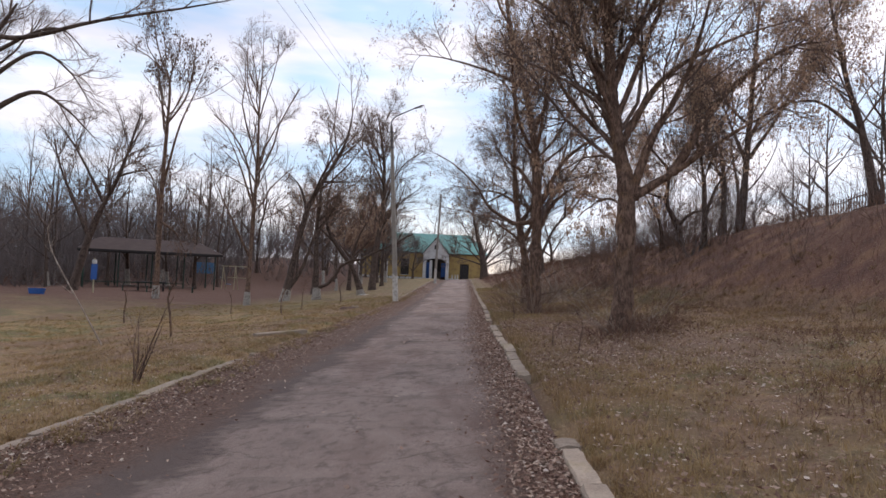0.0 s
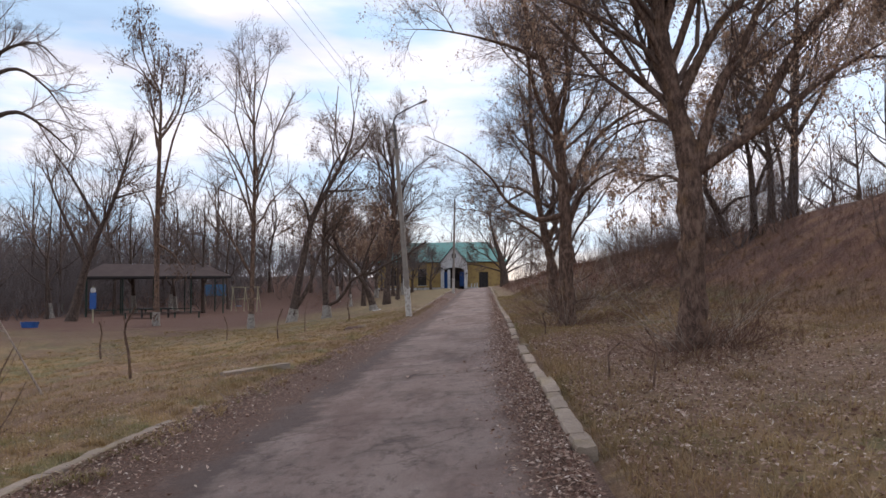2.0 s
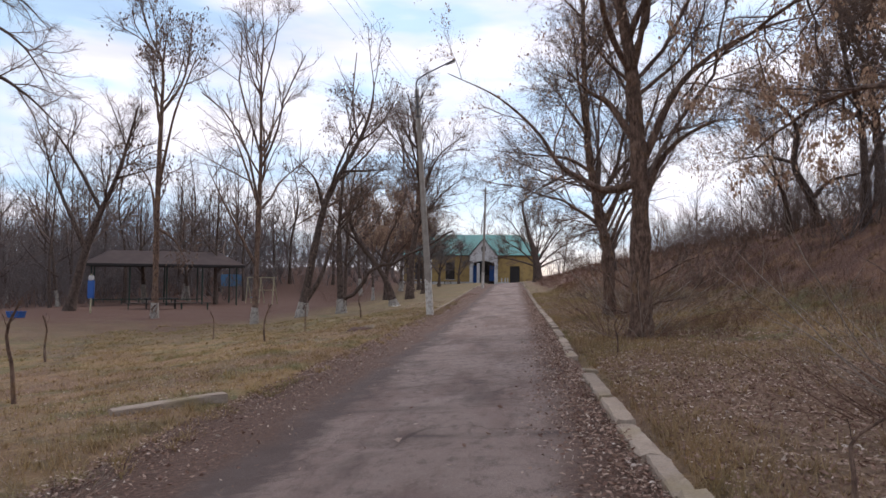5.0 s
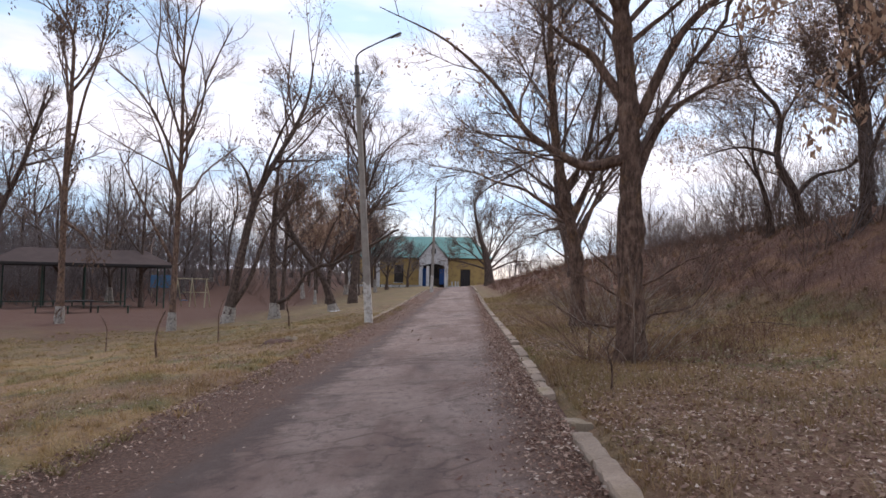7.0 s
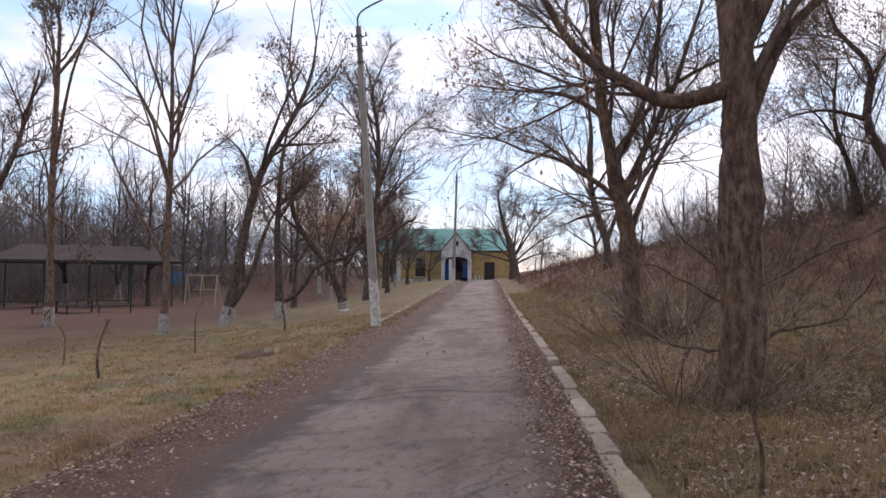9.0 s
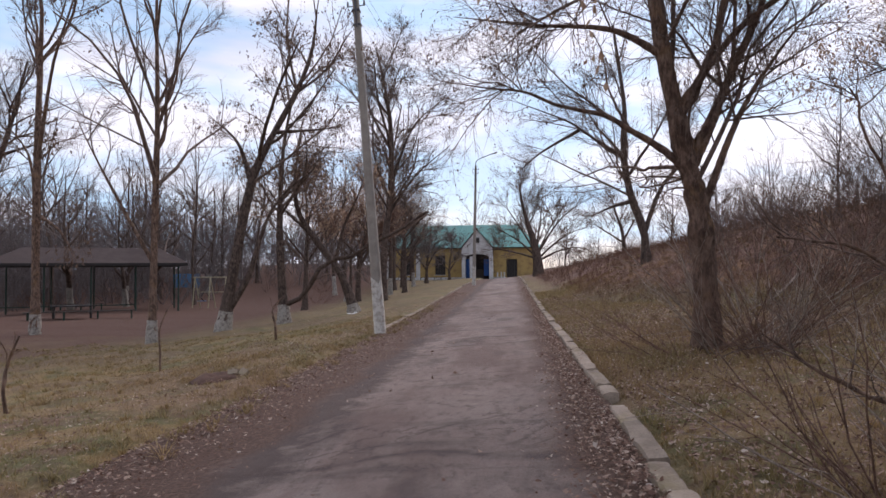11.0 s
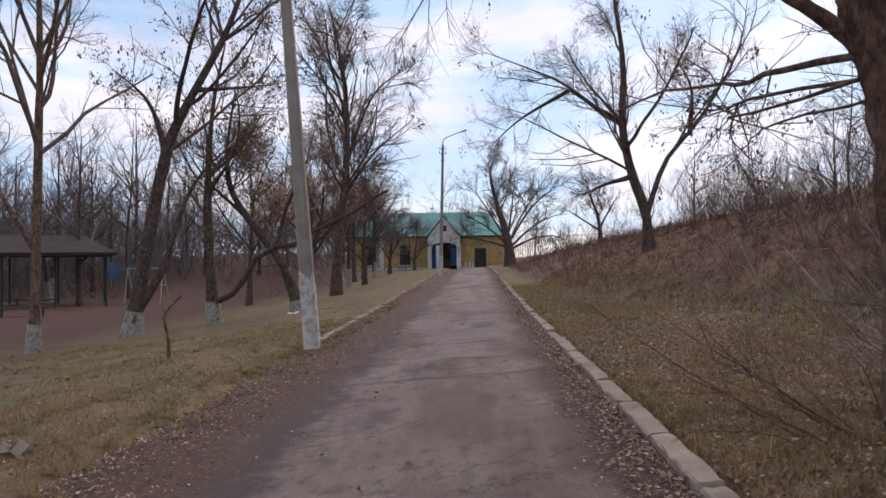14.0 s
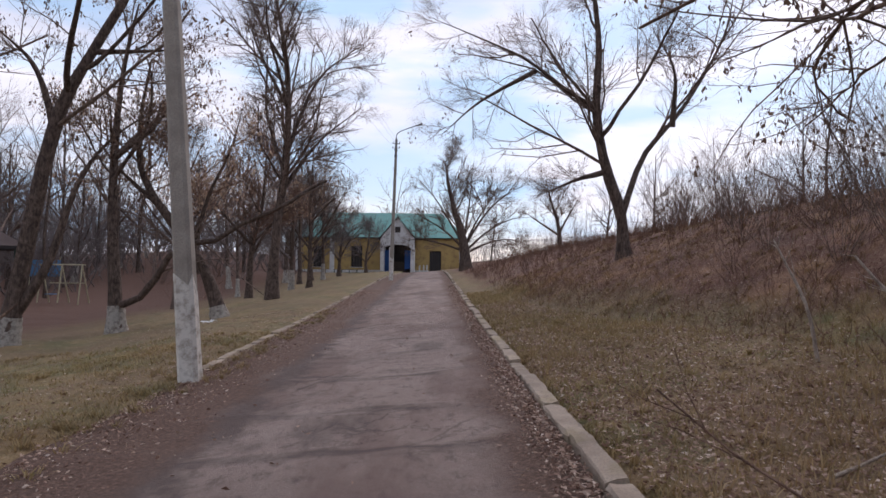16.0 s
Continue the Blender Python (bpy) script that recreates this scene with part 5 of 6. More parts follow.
def swing_frame(x0, x1, y, H):
    top = tagged(new("swing_frame"), "chipped cream steel swing frame on the playground", "swing")
    top.location = spot((x0 + x1) / 2, y)
    w = (x1 - x0) / 2
    part("top_bar", rodded((-w - 0.15, 0, H), (w + 0.2, 0, H), 0.04), M_CREAM, top)
    part("cross_bar", rodded((-w * 0.7, 0.25, H * 0.52), (w + 0.1, 0.25, H * 0.52), 0.03), M_CREAM, top)
    for sx in (-w, 0, w):
        for sy in (-0.65, 0.65):
            part("leg", rodded((sx + 0.12, sy, -0.1), (sx, 0, H), 0.04), M_CREAM, top)
    seat = part("swing_seat", boxed((-w * 0.75, -0.15, 0.5), (-w * 0.3, 0.15, 0.54), 0.01), M_SKYBLUE, top)
    for sx in (-w * 0.72, -w * 0.33):
        part("chain", rodded((sx, 0, 0.54), (sx, 0, H), 0.010, None, 5), M_STEEL, seat)
    return top


swing_frame(-22.7, -20.4, 63.0, 2.2)

tub = tagged(new("tub"), "bright blue plastic tub on the grass", "tub")
tub.location = spot(-25.7, 40.0)
bm = bmesh.new()
ring = []
for z, w in ((0.0, 0.40), (0.30, 0.47), (0.34, 0.50), (0.34, 0.46), (0.06, 0.37)):
    ring.append([bm.verts.new((w * math.copysign(abs(math.cos(a)) ** 0.6, math.cos(a)), 0.6 * w * math.copysign(abs(math.sin(a)) ** 0.6, math.sin(a)), z)) for a in np.linspace(0, 2 * np.pi, 17)[:-1]])
bm.faces.new(ring[0][::-1])
for a, b in zip(ring, ring[1:]):
    for i in range(16):
        bm.faces.new((a[i], a[(i + 1) % 16], b[(i + 1) % 16], b[i]))
bm.faces.new(ring[-1])
part("basin", bm, M_BLUE, tub)

sign = tagged(new("play_post"), "blue and white painted playground post", "post")
sign.location = spot(-25.6, 46.0)
part("post", rodded((0, 0, -0.1), (0, 0, 2.4), 0.05), M_CREAM, sign)
part("panel", boxed((-0.22, -0.05, 0.9), (0.22, 0.05, 2.0), 0.03), M_BLUE, sign, "blue painted panel")
part("cap", boxed((-0.16, -0.08, 2.0), (0.16, 0.08, 2.3), 0.04), M_WHITE, sign, "white cap")

fig = tagged(new("climbing_board"), "pale blue climbing panel on the playground", "panel")
fig.location = spot(-28.5, 73.5)
part("board", boxed((-1.2, -0.04, 0.8), (1.2, 0.04, 2.0), 0.02), M_SKYBLUE, fig)
for sx in (-1.1, 1.1):
    part("post", rodded((sx, 0.09, -0.1), (sx, 0.09, 2.2), 0.05), M_CREAM, fig)

# ---- fences ----
M_WEED_WOOD = paint_material("weathered_fence_wood", (0.13, 0.080, 0.065), (0.22, 0.16, 0.13), 0.6, 0.85)


def picket_fence(a, b, H, gap, label, mat):
    top = tagged(new("fence"), label, "fence")
    a, b = Vector(a), Vector(b)
    top.location = spot(a.x, a.y)
    n = int((b - a).length / gap)
    pick = bpy.data.meshes.new("picket")
    bm = rodded((0, 0, -0.1), (0, 0, H), 0.018, None, 5)
    bm.to_mesh(pick)
    bm.free()
    pick.materials.append(mat)
    path = []
    for i in range(n + 1):
        p = a.lerp(b, i / n)
        ob = under("picket", pick, top)
        ob.location = Vector(spot(p.x, p.y)) - top.location
        path.append(spot(p.x, p.y))
    path = np.array(path) - np.array(top.location)
    for h in (0.25, H - 0.15):
        V, F = tubes((path + np.array([0, 0, h]))[None], np.full((1, n + 1), 0.022), 5)
        under("rail", fast_mesh("rail", V, F, mat, True), top)
    return top


picket_fence((13.0, 15.0, 0), (14.5, 33.0, 0), 0.85, 0.20, "weathered brown picket fence along the bank top", M_WEED_WOOD)
picket_fence((4.2, 102.0, 0), (26.0, 96.0, 0), 2.0, 0.30, "tall thin railing beside the building", M_STEEL)

# ---- saplings, stakes and dead wood ----
SAPLING = []
for k in range(4):
    rng = np.random.default_rng(40 + k)
    hgt = (1.25, 1.05, 1.5, 0.85)[k]
    P = smooth_line([(0, 0, -0.06), (rng.normal(0, 0.04), 0, hgt * 0.35), (rng.normal(0, 0.09), rng.normal(0, 0.06), hgt * 0.7), (rng.normal(0, 0.16), rng.normal(0, 0.1), hgt)], 9)[None]
    R = 0.030 * np.linspace(1, 0.42, 9)[None]
    L2 = sprout(rng, P, R, 4, (0.55, 1.0), (25, 55), 0.28, 0.03, 5, 0.15, 0.1)
    L3 = sprout(rng, *L2, 3, (0.3, 1.0), (25, 55), 0.4, 0.015, 4, 0.1, 0.2)
    SAPLING.append(joined("sapling", [tubes(P, R, 7, 0.08, rng), tubes(*L2, 5), tubes(*L3, 3)], M_BARK))
for i, (x, y, s) in enumerate(((-7.14, 16.3, 1.15), (-6.75, 24.8, 0.95), (-7.05, 29.2, 0.8), (-6.03, 32.9, 1.3), (-10.06, 28.9, 0.75), (-11.9, 23.4, 1.1), (1.24, 17.4, 0.42), (1.40, 11.0, 0.5), (1.63, 9.9, 0.48))):
    ob = tagged(new("sapling", SAPLING[i % 4]), "thin young planted sapling, cut back and leafless", "sapling", "planted saplings")
    ob.matrix_world = pose(*spot(x, y), 0, 0, 67 * i) @ Matrix.Scale(s, 4)

SUCKER = [shrub_mesh(50 + k, (20, 22, 20)[k], (1.7, 1.9, 1.4)[k], (1.0, 0.8, 1.4)[k], (4, 3), (M_DEADWOOD, M_TWIG_R, M_TWIG_R)[k], 0.8, 0.008) for k in range(3)]
for x, y, s, k in ((2.95, 12.75, 0.95, 0), (3.3, 12.7, 0.8, 2), (2.55, 12.8, 0.7, 2), (3.3, 12.2, 0.6, 1), (2.0, 19.6, 0.9, 0), (1.6, 19.6, 0.6, 2), (2.42, 25.2, 1.2, 0), (2.9, 25.2, 1.15, 1), (1.9, 25.2, 1.0, 2), (2.7, 24.8, 0.9, 1), (3.2, 25.6, 1.2, 0), (1.5, 19.9, 0.8, 1)):
    place_shrub(SUCKER[k], x, y, s, 71 * x * y, "tangle of thin bare suckers at a tree foot", "sucker_clump", "suckers at tree feet")

SHRUB = [shrub_mesh(70 + k, (12, 13, 12, 14)[k], (1.7, 2.3, 1.3, 2.9)[k], (0.8, 0.65, 1.0, 0.5)[k], (4, 3), (M_TWIG_R, M_TWIG, M_TWIG_R, M_TWIG)[k], 0.9, 0.009, 1.3) for k in range(4)]
rng = np.random.default_rng(8)
spots2 = []
for x0, x1, y0, y1, count in ((6.5, 12.0, 22, 40, 26), (4.6, 9.5, 29, 40, 34), (5.0, 10.0, 40, 62, 13), (9.0, 13.5, 36, 62, 14), (8.5, 12.5, 15, 24, 9), (5.0, 12.0, 62, 84, 14), (3.9, 6.6, 26, 31, 9)):
    for _ in range(count):
        spots2.append((rng.uniform(x0, x1), rng.uniform(y0, y1)))
for i, (x, y) in enumerate(spots2):
    s = rng.uniform(0.5, 1.0) * (0.7 if x < 6 else 1.0)
    if 3.5 < x < 6 and 38 < y < 42:
        s *= 0.5
    place_shrub(SHRUB[i % 4], x, y, s, rng.uniform(0, 360), "bare brown shrub on the bank", group="shrubs on the bank")
TALL = [shrub_mesh(80 + k, 17, 2.7, 0.55, (5, 4), (M_TWIG_F, M_TWIG)[k], 0.9, 0.010, 1.4) for k in range(2)]
for i in range(42):
    x, y = (rng.uniform(9.8, 14.0), rng.uniform(36, 62)) if i < 22 else (rng.uniform(8.0, 13.0), rng.uniform(26, 37))
    place_shrub(TALL[i % 2], x, y, rng.uniform(0.75, 1.4), rng.uniform(0, 360), "tall bare shrub on top of the bank", group="tall shrubs on the bank top")
for i in range(36):
    x, y = rng.uniform(-46, -12), rng.uniform(64, 88)
    place_shrub(SHRUB[(i * 3 + 1) % 4], x, y, rng.uniform(0.9, 1.7), rng.uniform(0, 360), "bare grey undergrowth shrub in the wood", group="undergrowth shrubs")
for x, y, s in ((-6.9, 98.6, 0.5), (-3.4, 97.0, 0.45), (-7.9, 98.8, 0.4), (-9.0, 98.5, 0.7), (1.8, 98.5, 0.6), (5.2, 98.0, 0.9), (-12.4, 98.0, 0.9)):
    place_shrub(SHRUB[2], x, y, s, 40 * x, "clipped brown shrub before the building", group="shrubs before the building")


def far_wood(label, seed, count, x0, x1, y0, y1, h0, h1, stout=1.0):
    """A thicket of bare stems too far off to be told apart."""
    rng = np.random.default_rng(seed)
    x, y = rng.uniform(x0, x1, count), rng.uniform(y0, y1, count)
    p = tipped(np.stack([x, y, land(x, y) - 0.1], -1))
    d = unit(np.stack([rng.normal(0, 0.46, count), rng.normal(0, 0.46, count), np.ones(count)], -1))
    h = rng.uniform(h0, h1, count)[:, None]
    P = np.stack([p, p + d * h * 0.45 + rng.normal(0, 0.35, (count, 3)) * [1, 1, 0.3], p + (d * 0.6 + [0, 0, 0.4]) * h + rng.normal(0, 0.35, (count, 3))], 1)
    R = stout * np.repeat(rng.uniform(0.018, 0.042, (count, 1)), 3, 1) * np.array([1, 0.75, 0.3])
    L2 = sprout(rng, P, R, 5, (0.15, 1.0), (20, 55), 0.42, 0.016 * stout, 2, 0.15, 0.1)
    L3 = sprout(rng, *L2, 4, (0.15, 1.0), (20, 60), 0.65, 0.026 * stout, 2, 0.08, 0.1)
    me = joined("thicket", [tubes(P, R, 3), tubes(*L2, 3), tubes(*L3, 3)], M_TWIG_F)
    return tagged(new("thicket", me), label, "wood", kind="stuff")


far_wood("dense grey bare thicket behind the lawn", 61, 760, -85, -13, 80, 112, 2.5, 9.5, 1.5)
far_wood("dense grey bare thicket beyond the building", 62, 300, -40, 30, 124, 150, 3.0, 8.0)
far_wood("bare thicket on top of the bank", 63, 520, 12.8, 38, 22, 92, 1.6, 5.0, 0.62)
far_wood("grey haze of bare trees beyond the wood", 66, 680, -190, -16, 112, 175, 8.0, 15.0, 2.6)
far_wood("dense dark bare wood on the far slope", 67, 520, -110, -40, 66, 108, 6.0, 12.5, 2.0)
far_wood("bare thicket at the far edge of the lawn", 64, 560, -75, -34, 36, 84, 3.0, 9.0, 1.3)
far_wood("bare thicket behind the pavilion", 65, 600, -62, -25, 66, 90, 2.5, 8.5, 1.3)
# a clump of thin stems by the left kerb and a dark tussock on the lawn
place_shrub(shrub_mesh(91, 7, 1.05, 0.36, (2, 2), M_BARK, 1.0, 0.012), -3.95, 7.95, 1.0, 0, "clump of thin bare shoots by the kerb")
place_shrub(SUCKER[0], -11.6, 23.6, 0.5, 0, "low dark tussock of stems on the lawn")
place_shrub(SUCKER[0], -3.15, 11.6, 0.28, 0, "small reddish weed tuft at the lane edge")
place_shrub(SUCKER[2], -3.3, 12.1, 0.25, 50, "small reddish weed tuft at the lane edge")


def stick(pts, r, label, mat=None, seed=0):
    rng = np.random.default_rng(seed)
    q = np.array([spot(x, y, h) for x, y, h in pts])
    P = smooth_line(q, 12)[None]
    R = r * np.linspace(1, 0.35, 12)[None]
    L2 = sprout(rng, P, R, 5, (0.35, 1.0), (25, 50), 0.28, 0.012, 5, 0.0, 0.15)
    return tagged(new("dead_branch", joined("dead_branch", [tubes(P, R, 8, 0.06, rng), tubes(*L2, 4)], mat or M_DEADWOOD)), label, "branch")


stick([(5.9, 31.5, 0.05), (5.0, 30.5, 0.15), (4.1, 29.6, 0.06)], 0.03, "bleached dead branch lying on the bank", seed=1)
stick([(6.5, 30.2, 0.03), (5.6, 29.3, 0.12), (4.6, 29.0, 0.05)], 0.022, "bleached dead branch lying on the bank", seed=2)
stick([(4.4, 20.2, 0.25), (3.5, 19.6, 0.42), (2.6, 19.3, 0.2)], 0.009, "thin bare dead branch caught in suckers", M_BARK, seed=3)
stick([(-8.3, 15.3, 0.0), (-8.8, 15.3, 1.0), (-9.5, 15.4, 2.2), (-9.7, 15.5, 2.8)], 0.022, "pale leaning dead stem on the lawn", seed=4)

stick([(3.52, 30.6, -0.05), (3.5, 30.7, 0.5), (3.42, 30.9, 0.95), (3.36, 31.0, 1.2)], 0.022, "pale dead stick leaning in the bank herbage", seed=5)
stick([(3.95, 29.5, -0.05), (3.8, 29.6, 0.49), (3.68, 29.85, 0.85), (3.58, 30.0, 1.1)], 0.026, "pale dead stick leaning in the bank herbage", seed=6)
stick([(4.15, 30.0, -0.05), (4.05, 30.0, 0.76), (3.98, 30.0, 1.2), (3.93, 30.0, 1.45)], 0.022, "pale dead stick leaning in the bank herbage", seed=7)
stick([(1.75, 27.4, 0.04), (2.2, 27.7, 0.07), (2.7, 28.1, 0.05)], 0.012, "pale dead stick lying on the verge", seed=8)

hole = tagged(new("rubble"), "small heap of broken concrete beside a hollow", "rubble")
hole.location = spot(-4.45, 26.2)
V, F = [(0, 0, 0.03)], []
rng = np.random.default_rng(12)
for ring in range(1, 6):
    for k in range(20):
        a = k * math.pi / 10
        V.append((math.cos(a) * 0.075 * ring * rng.uniform(0.85, 1.2), math.sin(a) * 0.11 * ring * rng.uniform(0.85, 1.2), (0.02, 0.05, 0.07, 0.03, -0.05)[ring - 1] + rng.normal(0, 0.018)))
for k in range(20):
    F.append((0, 1 + k, 1 + (k + 1) % 20))
    for ring in range(4):
        a, b = 1 + ring * 20 + k, 1 + ring * 20 + (k + 1) % 20
        F.append((a, a + 20, b + 20, b))
under("soil", mesh_from("soil", V, F, M_SOIL, True), hole, "dark reddish dug soil")
for k in range(4):
    bm = boxed((-0.08, -0.06, -0.03), (0.08, 0.06, 0.03), 0.015)
    for v in bm.verts:
        v.co += Vector(rng.normal(0, 0.012, 3))
    bm.transform(pose(rng.uniform(-0.1, 0.3), rng.uniform(-0.25, 0.2), 0.06, rng.uniform(-30, 30), rng.uniform(-30, 30), rng.uniform(0, 360)))
    part("lump", bm, M_KERB, hole)

# scraps of white paper lost on the lawn
rng = np.random.default_rng(19)
for x, y, w in ((-6.3, 42.0, 0.15), (-6.0, 41.7, 0.07)):
    g = np.linspace(-1, 1, 5)
    X, Y = np.meshgrid(g, g)
    V = np.stack([X * w, Y * w * 0.7, np.abs(rng.normal(0, w * 0.35, X.shape)) + 0.01], -1).reshape(-1, 3)
    i = np.arange(4)[:, None] * 5 + np.arange(4)[None]
    F = np.stack([i, i + 1, i + 6, i + 5], -1).reshape(-1, 4)
    ob = tagged(new("paper_scrap", fast_mesh("paper_scrap", V, F, M_PAPER)), "crumpled scrap of white paper on the grass", "litter", "paper scraps")
    ob.matrix_world = pose(*spot(x, y, 0.04), 0, 0, 50 * x)

# ---- leaf litter, grass and weeds ----


def patchy(x, y):
    return 0.5 + 0.5 * np.sin(0.9 * x + 0.6 * np.sin(0.7 * y)) * np.sin(0.75 * y + 0.8 * np.sin(0.5 * x))


def lay_leaves(name, label, seed, count, pick, size, mat):
    rng = np.random.default_rng(seed)
    x, y = pick(rng, count)
    inside = (x > -3.4) & (x < 0.67)
    z = np.where(inside, road_z(y) + 0.045 * sstep(1.35, 2.0, np.abs(x + 1.35)) + 0.012, land(x, y) + 0.015)
    c = tipped(np.stack([x, y, z + rng.uniform(0, 0.02, len(x))], -1))
    lean = unit(np.stack([rng.standard_normal(len(x)), rng.standard_normal(len(x)), rng.normal(0, 0.22, len(x))], -1))
    V, F = leaves_at(rng, c, size, lean, 0.12, True)
    return tagged(new(name, fast_mesh(name, V, F, mat)), label, "leaves", kind="stuff")


def verge(rng, n):
    k = rng.random(n)
    y = 1.5 + 52 * rng.random(n) ** 1.5
    left = -3.42 + np.abs(rng.normal(0, 0.45, n)) - 0.1
    right = 0.61 - np.abs(rng.normal(0, 1, n)) * np.interp(y, [0, 8, 14, 19, 28, 34], [0.17, 0.22, 0.30, 0.26, 0.13, 0.10])
    return np.where(k < 0.5, left, right), y


def right_side(rng, n):
    y = 2.0 + 40 * rng.random(n) ** 1.35
    x = 0.85 + np.abs(rng.normal(0, 2.8, n))
    keep = rng.random(n) < (0.2 + 0.8 * sstep(5.5, 8.5, y)) * (0.45 + 0.55 * patchy(x * 0.8, y * 0.6))
    x, y = x[keep], y[keep]
    return x, y


def left_side(rng, n):
    y = 2.0 + 42 * rng.random(n) ** 1.2
    x = -3.7 - np.abs(rng.normal(0, 3.0, n))
    keep = rng.random(n) < 0.12 + 0.88 * patchy(x * 1.6 + 3, y * 1.2) * np.exp(-np.maximum(-4.6 - x, 0) / 2.5)
    return x[keep], y[keep]


def on_road(rng, n):
    return rng.uniform(-2.4, 0.4, n), 2 + 45 * rng.random(n)


lay_leaves("leaf_litter", "brown leaf litter drifted along the lane edges", 21, 66000, verge, 0.034, M_LEAF)
lay_leaves("leaf_litter", "brown leaf litter under the trees", 22, 170000, right_side, 0.037, M_LEAF)
lay_leaves("leaf_litter", "scattered brown leaves on the lawn", 23, 60000, left_side, 0.032, M_LEAF)
lay_leaves("leaf_litter", "few stray leaves on the asphalt", 24, 220, on_road, 0.045, M_LEAF)


def lay_grass(label, seed, count, pick, height, mat):
    rng = np.random.default_rng(seed)
    x, y = pick(rng, count)
    shade = sstep(1.0, 1.8, x) * (1 - sstep(4.5, 6.5, x)) * sstep(7, 9, y) * (1 - sstep(14, 18, y))
    keep = rng.random(len(x)) < (0.25 + 0.75 * patchy(x, y)) * (1 - 0.85 * shade) * (1 - 0.75 * sstep(0.35, 1.1, land(x, y) - road_z(y)))
    x, y = x[keep], y[keep]
    # blades stand in small tufts
    n = 5
    x = np.repeat(x, n) + rng.normal(0, 0.035, len(x) * n)
    y = np.repeat(y, n) + rng.normal(0, 0.035, len(y) * n)
    m = len(x)
    p = tipped(np.stack([x, y, land(x, y) - 0.01], -1))
    a = rng.uniform(0, 2 * np.pi, m)
    h = height * rng.uniform(0.4, 1.3, m) * (0.5 + 0.8 * patchy(x * 1.7, y * 1.3 + 2))
    lean = rng.uniform(0.2, 1.5, m)
    d = np.stack([np.cos(a) * lean, np.sin(a) * lean, np.ones(m)], -1)
    s = np.stack([-np.sin(a), np.cos(a), np.zeros(m)], -1) * 0.0035 * (1 + 0.04 * y[:, None])
    tip = p + unit(d) * h[:, None]
    V = np.stack([p - s, p + s, tip], 1).reshape(-1, 3)
    return tagged(new("grass", fast_mesh("grass", V, np.arange(3 * m).reshape(m, 3), mat, False, 3)), label, "grass", kind="stuff")


def lawn_left(rng, n):
    y = 2.2 + 36 * rng.random(n) ** 1.6
    return -3.62 - 13 * rng.random(n) ** 1.3, y


def lawn_right(rng, n):
    y = 1.8 + 46 * rng.random(n) ** 1.5
    return 0.82 + 9 * rng.random(n) ** 1.3, y


def lay_tufts(label, seed, count, pick, height, mat):
    """Scattered thick tufts of bent blades."""
    rng = np.random.default_rng(seed)
    cx, cy = pick(rng, count)
    n = 26
    size = np.repeat(rng.uniform(0.5, 1.4, len(cx)), n)
    a = rng.uniform(0, 2 * np.pi, len(size))
    d = np.abs(rng.normal(0, 0.05, len(size))) * size
    x, y = np.repeat(cx, n) + np.cos(a) * d, np.repeat(cy, n) + np.sin(a) * d
    bed = (x > -3.4) & (x < 0.67)
    z = np.where(bed, road_z(y) + 0.045 * sstep(1.35, 2.0, np.abs(x + 1.35)), land(x, y)) - 0.01
    p = tipped(np.stack([x, y, z], -1))
    out = np.stack([np.cos(a), np.sin(a), np.zeros(len(a))], -1)
    h = (height * size * rng.uniform(0.5, 1.2, len(a)))[:, None]
    w = np.stack([-np.sin(a), np.cos(a), np.zeros(len(a))], -1) * 0.003 * (1 + 0.04 * y[:, None])
    lean = rng.uniform(0.5, 1.9, (len(a), 1))
    mid = p + out * h * lean * 0.35 + np.array([0, 0, 0.62]) * h
    tip = p + out * h * lean * 1.1 + np.array([0, 0, 0.85]) * h + rng.normal(0, 0.01, p.shape)
    V = np.stack([p - w, p + w, mid + w * 0.7, tip, mid - w * 0.7], 1).reshape(-1, 3)
    i = np.arange(len(a))[:, None] * 5
    F = np.concatenate([i + np.array([[0, 1, 2]]), i + np.array([[0, 2, 4]]), i + np.array([[4, 2, 3]])])
    return tagged(new("grass", fast_mesh("grass", V, F, mat, False, 3)), label, "grass", kind="stuff")


def verge_left(rng, n):
    return -3.55 + 0.55 * rng.random(n) ** 2, 4 + 40 * rng.random(n) ** 1.2


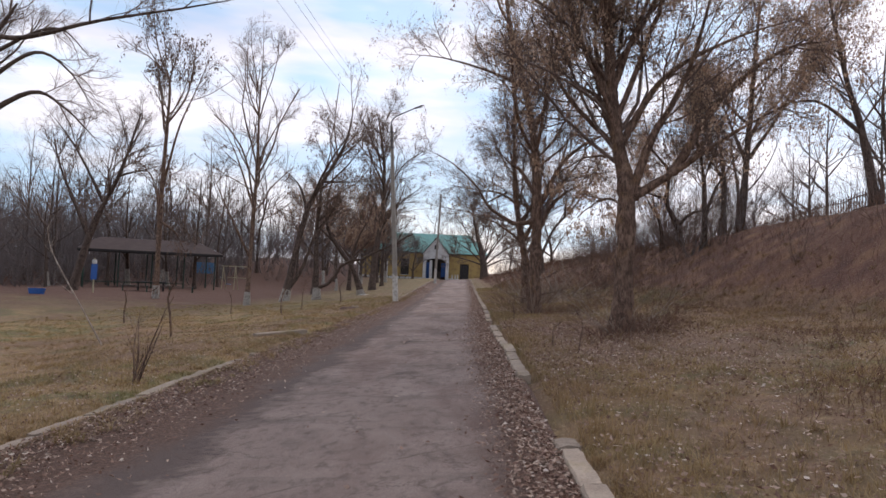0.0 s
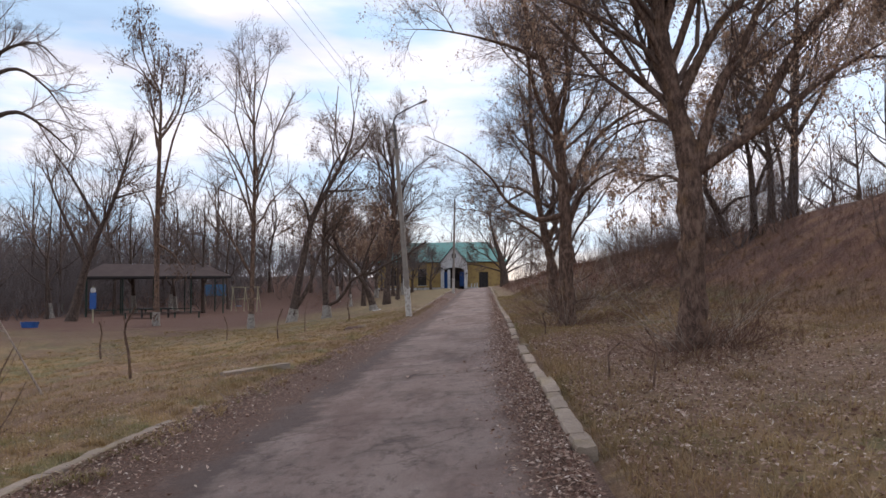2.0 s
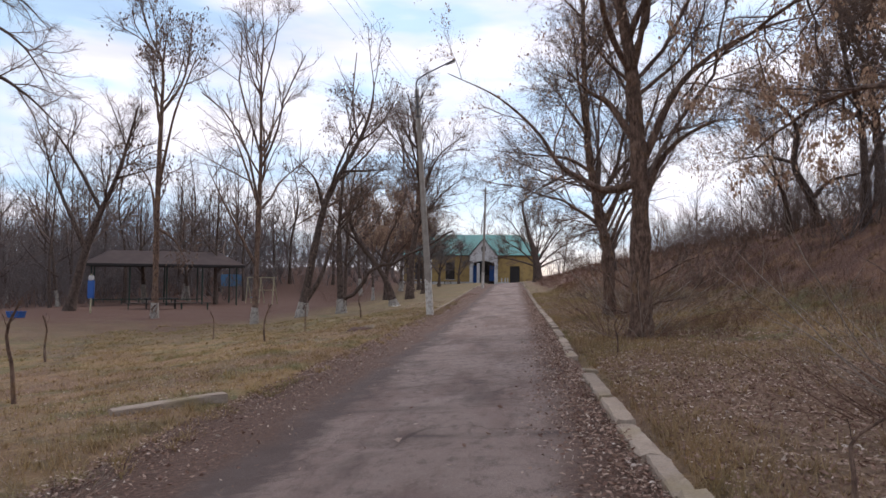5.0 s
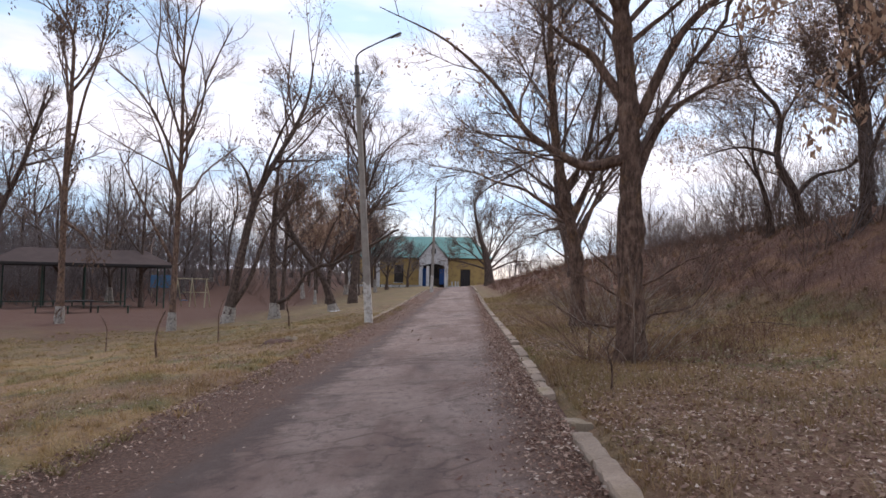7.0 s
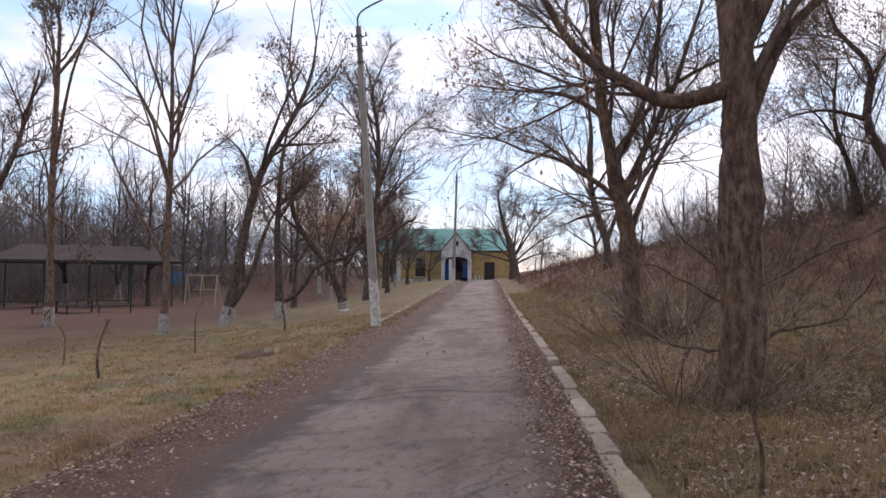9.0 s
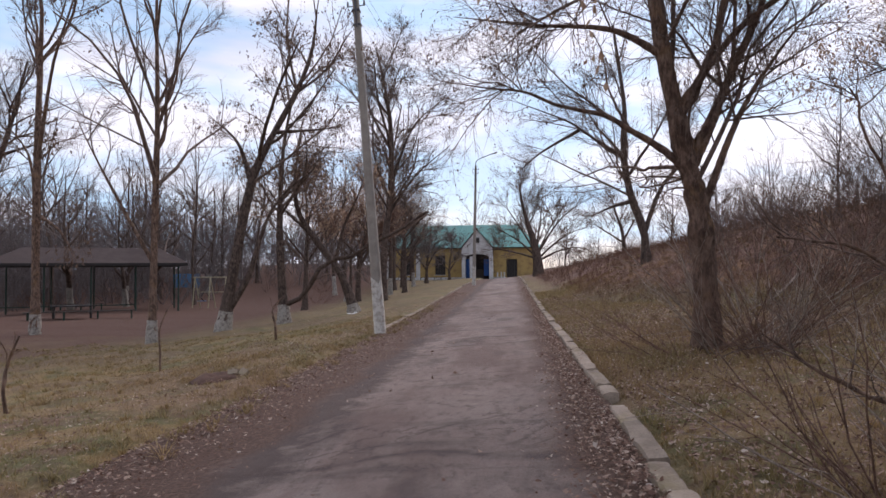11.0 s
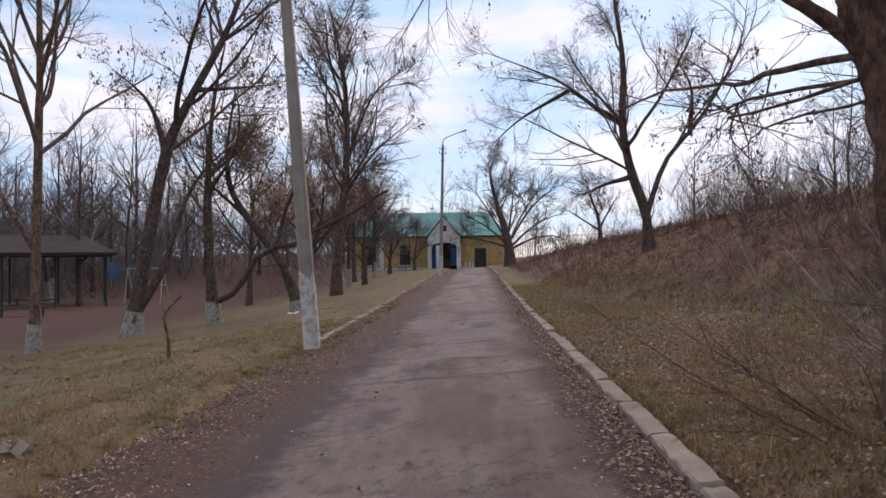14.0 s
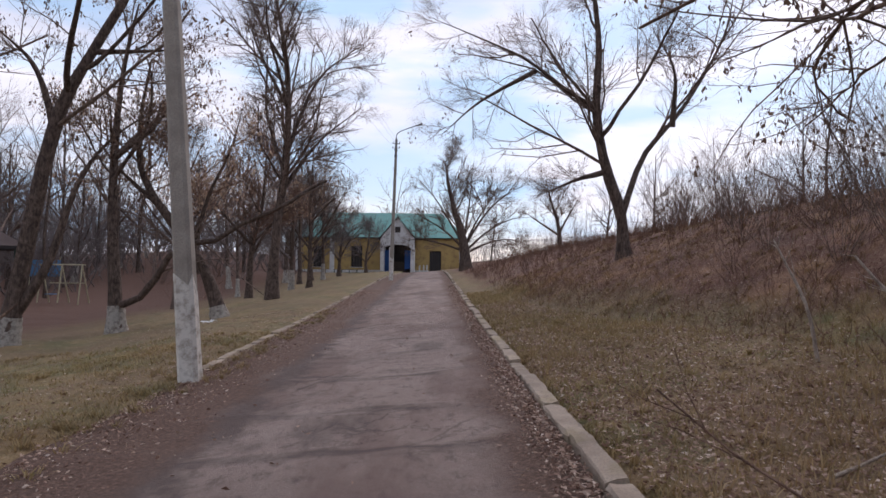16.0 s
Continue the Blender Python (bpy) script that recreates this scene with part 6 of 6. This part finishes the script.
lay_tufts("scattered bent tufts of straw and green grass on the lawn", 33, 1500, lawn_left, 0.085, M_BLADE)
lay_tufts("scattered bent tufts of dry grass on the verge", 34, 1700, lawn_right, 0.095, M_BLADE)
lay_tufts("grass tufts creeping over the silted lane edge", 35, 520, verge_left, 0.075, M_BLADE)
lay_grass("short straw-coloured and green lawn grass", 31, 56000, lawn_left, 0.085, M_BLADE)
lay_grass("dry straw and green verge grass", 32, 64000, lawn_right, 0.115, M_BLADE)


def lay_weeds(label, seed, count, pick, height):
    rng = np.random.default_rng(seed)
    x, y = pick(rng, count)
    m = len(x)
    p = tipped(np.stack([x, y, land(x, y) - 0.03], -1))
    d = unit(np.stack([rng.normal(0, 0.35, m), rng.normal(0, 0.35, m), np.ones(m)], -1))
    h = height * rng.uniform(0.4, 1.3, m)
    P = np.stack([p, p + d * h[:, None] * 0.5, p + d * h[:, None] + rng.normal(0, 0.06, (m, 3))], 1)
    R = (0.0022 * (1 + 0.03 * y))[:, None] * np.array([1, 0.8, 0.4])[None]
    V1, F1 = tubes(P, R, 3)
    L2 = sprout(rng, P, R, 4, (0.25, 1.0), (20, 55), 0.5, 0.006, 2, 0.05, 0.1)
    V2, F2 = tubes(*L2, 3)
    me = fast_mesh("weeds", np.concatenate([V1, V2]), np.concatenate([F1, F2 + len(V1)]), M_WEED, True)
    return tagged(new("weeds", me), label, "weeds", kind="stuff")


def bank_near(rng, n):
    y = rng.uniform(10, 66, n)
    foot = np.interp(y, [0, 14, 22, 30, 36, 42, 55, 70], [8.0, 6.4, 5.2, 3.8, 2.8, 2.2, 1.6, 1.6])
    return foot + 9.5 * rng.random(n) ** 0.9, y


def rough_right(rng, n):
    y = rng.uniform(5, 24, n)
    x = 2.0 + np.abs(rng.normal(0, 3.0, n))
    keep = patchy(x * 1.3 + 1, y * 1.1) > 0.62
    return x[keep], y[keep]


lay_weeds("dry brown weeds covering the bank", 41, 9500, bank_near, 0.40)
lay_weeds("dry brown weeds in the rough grass", 42, 5200, rough_right, 0.24)
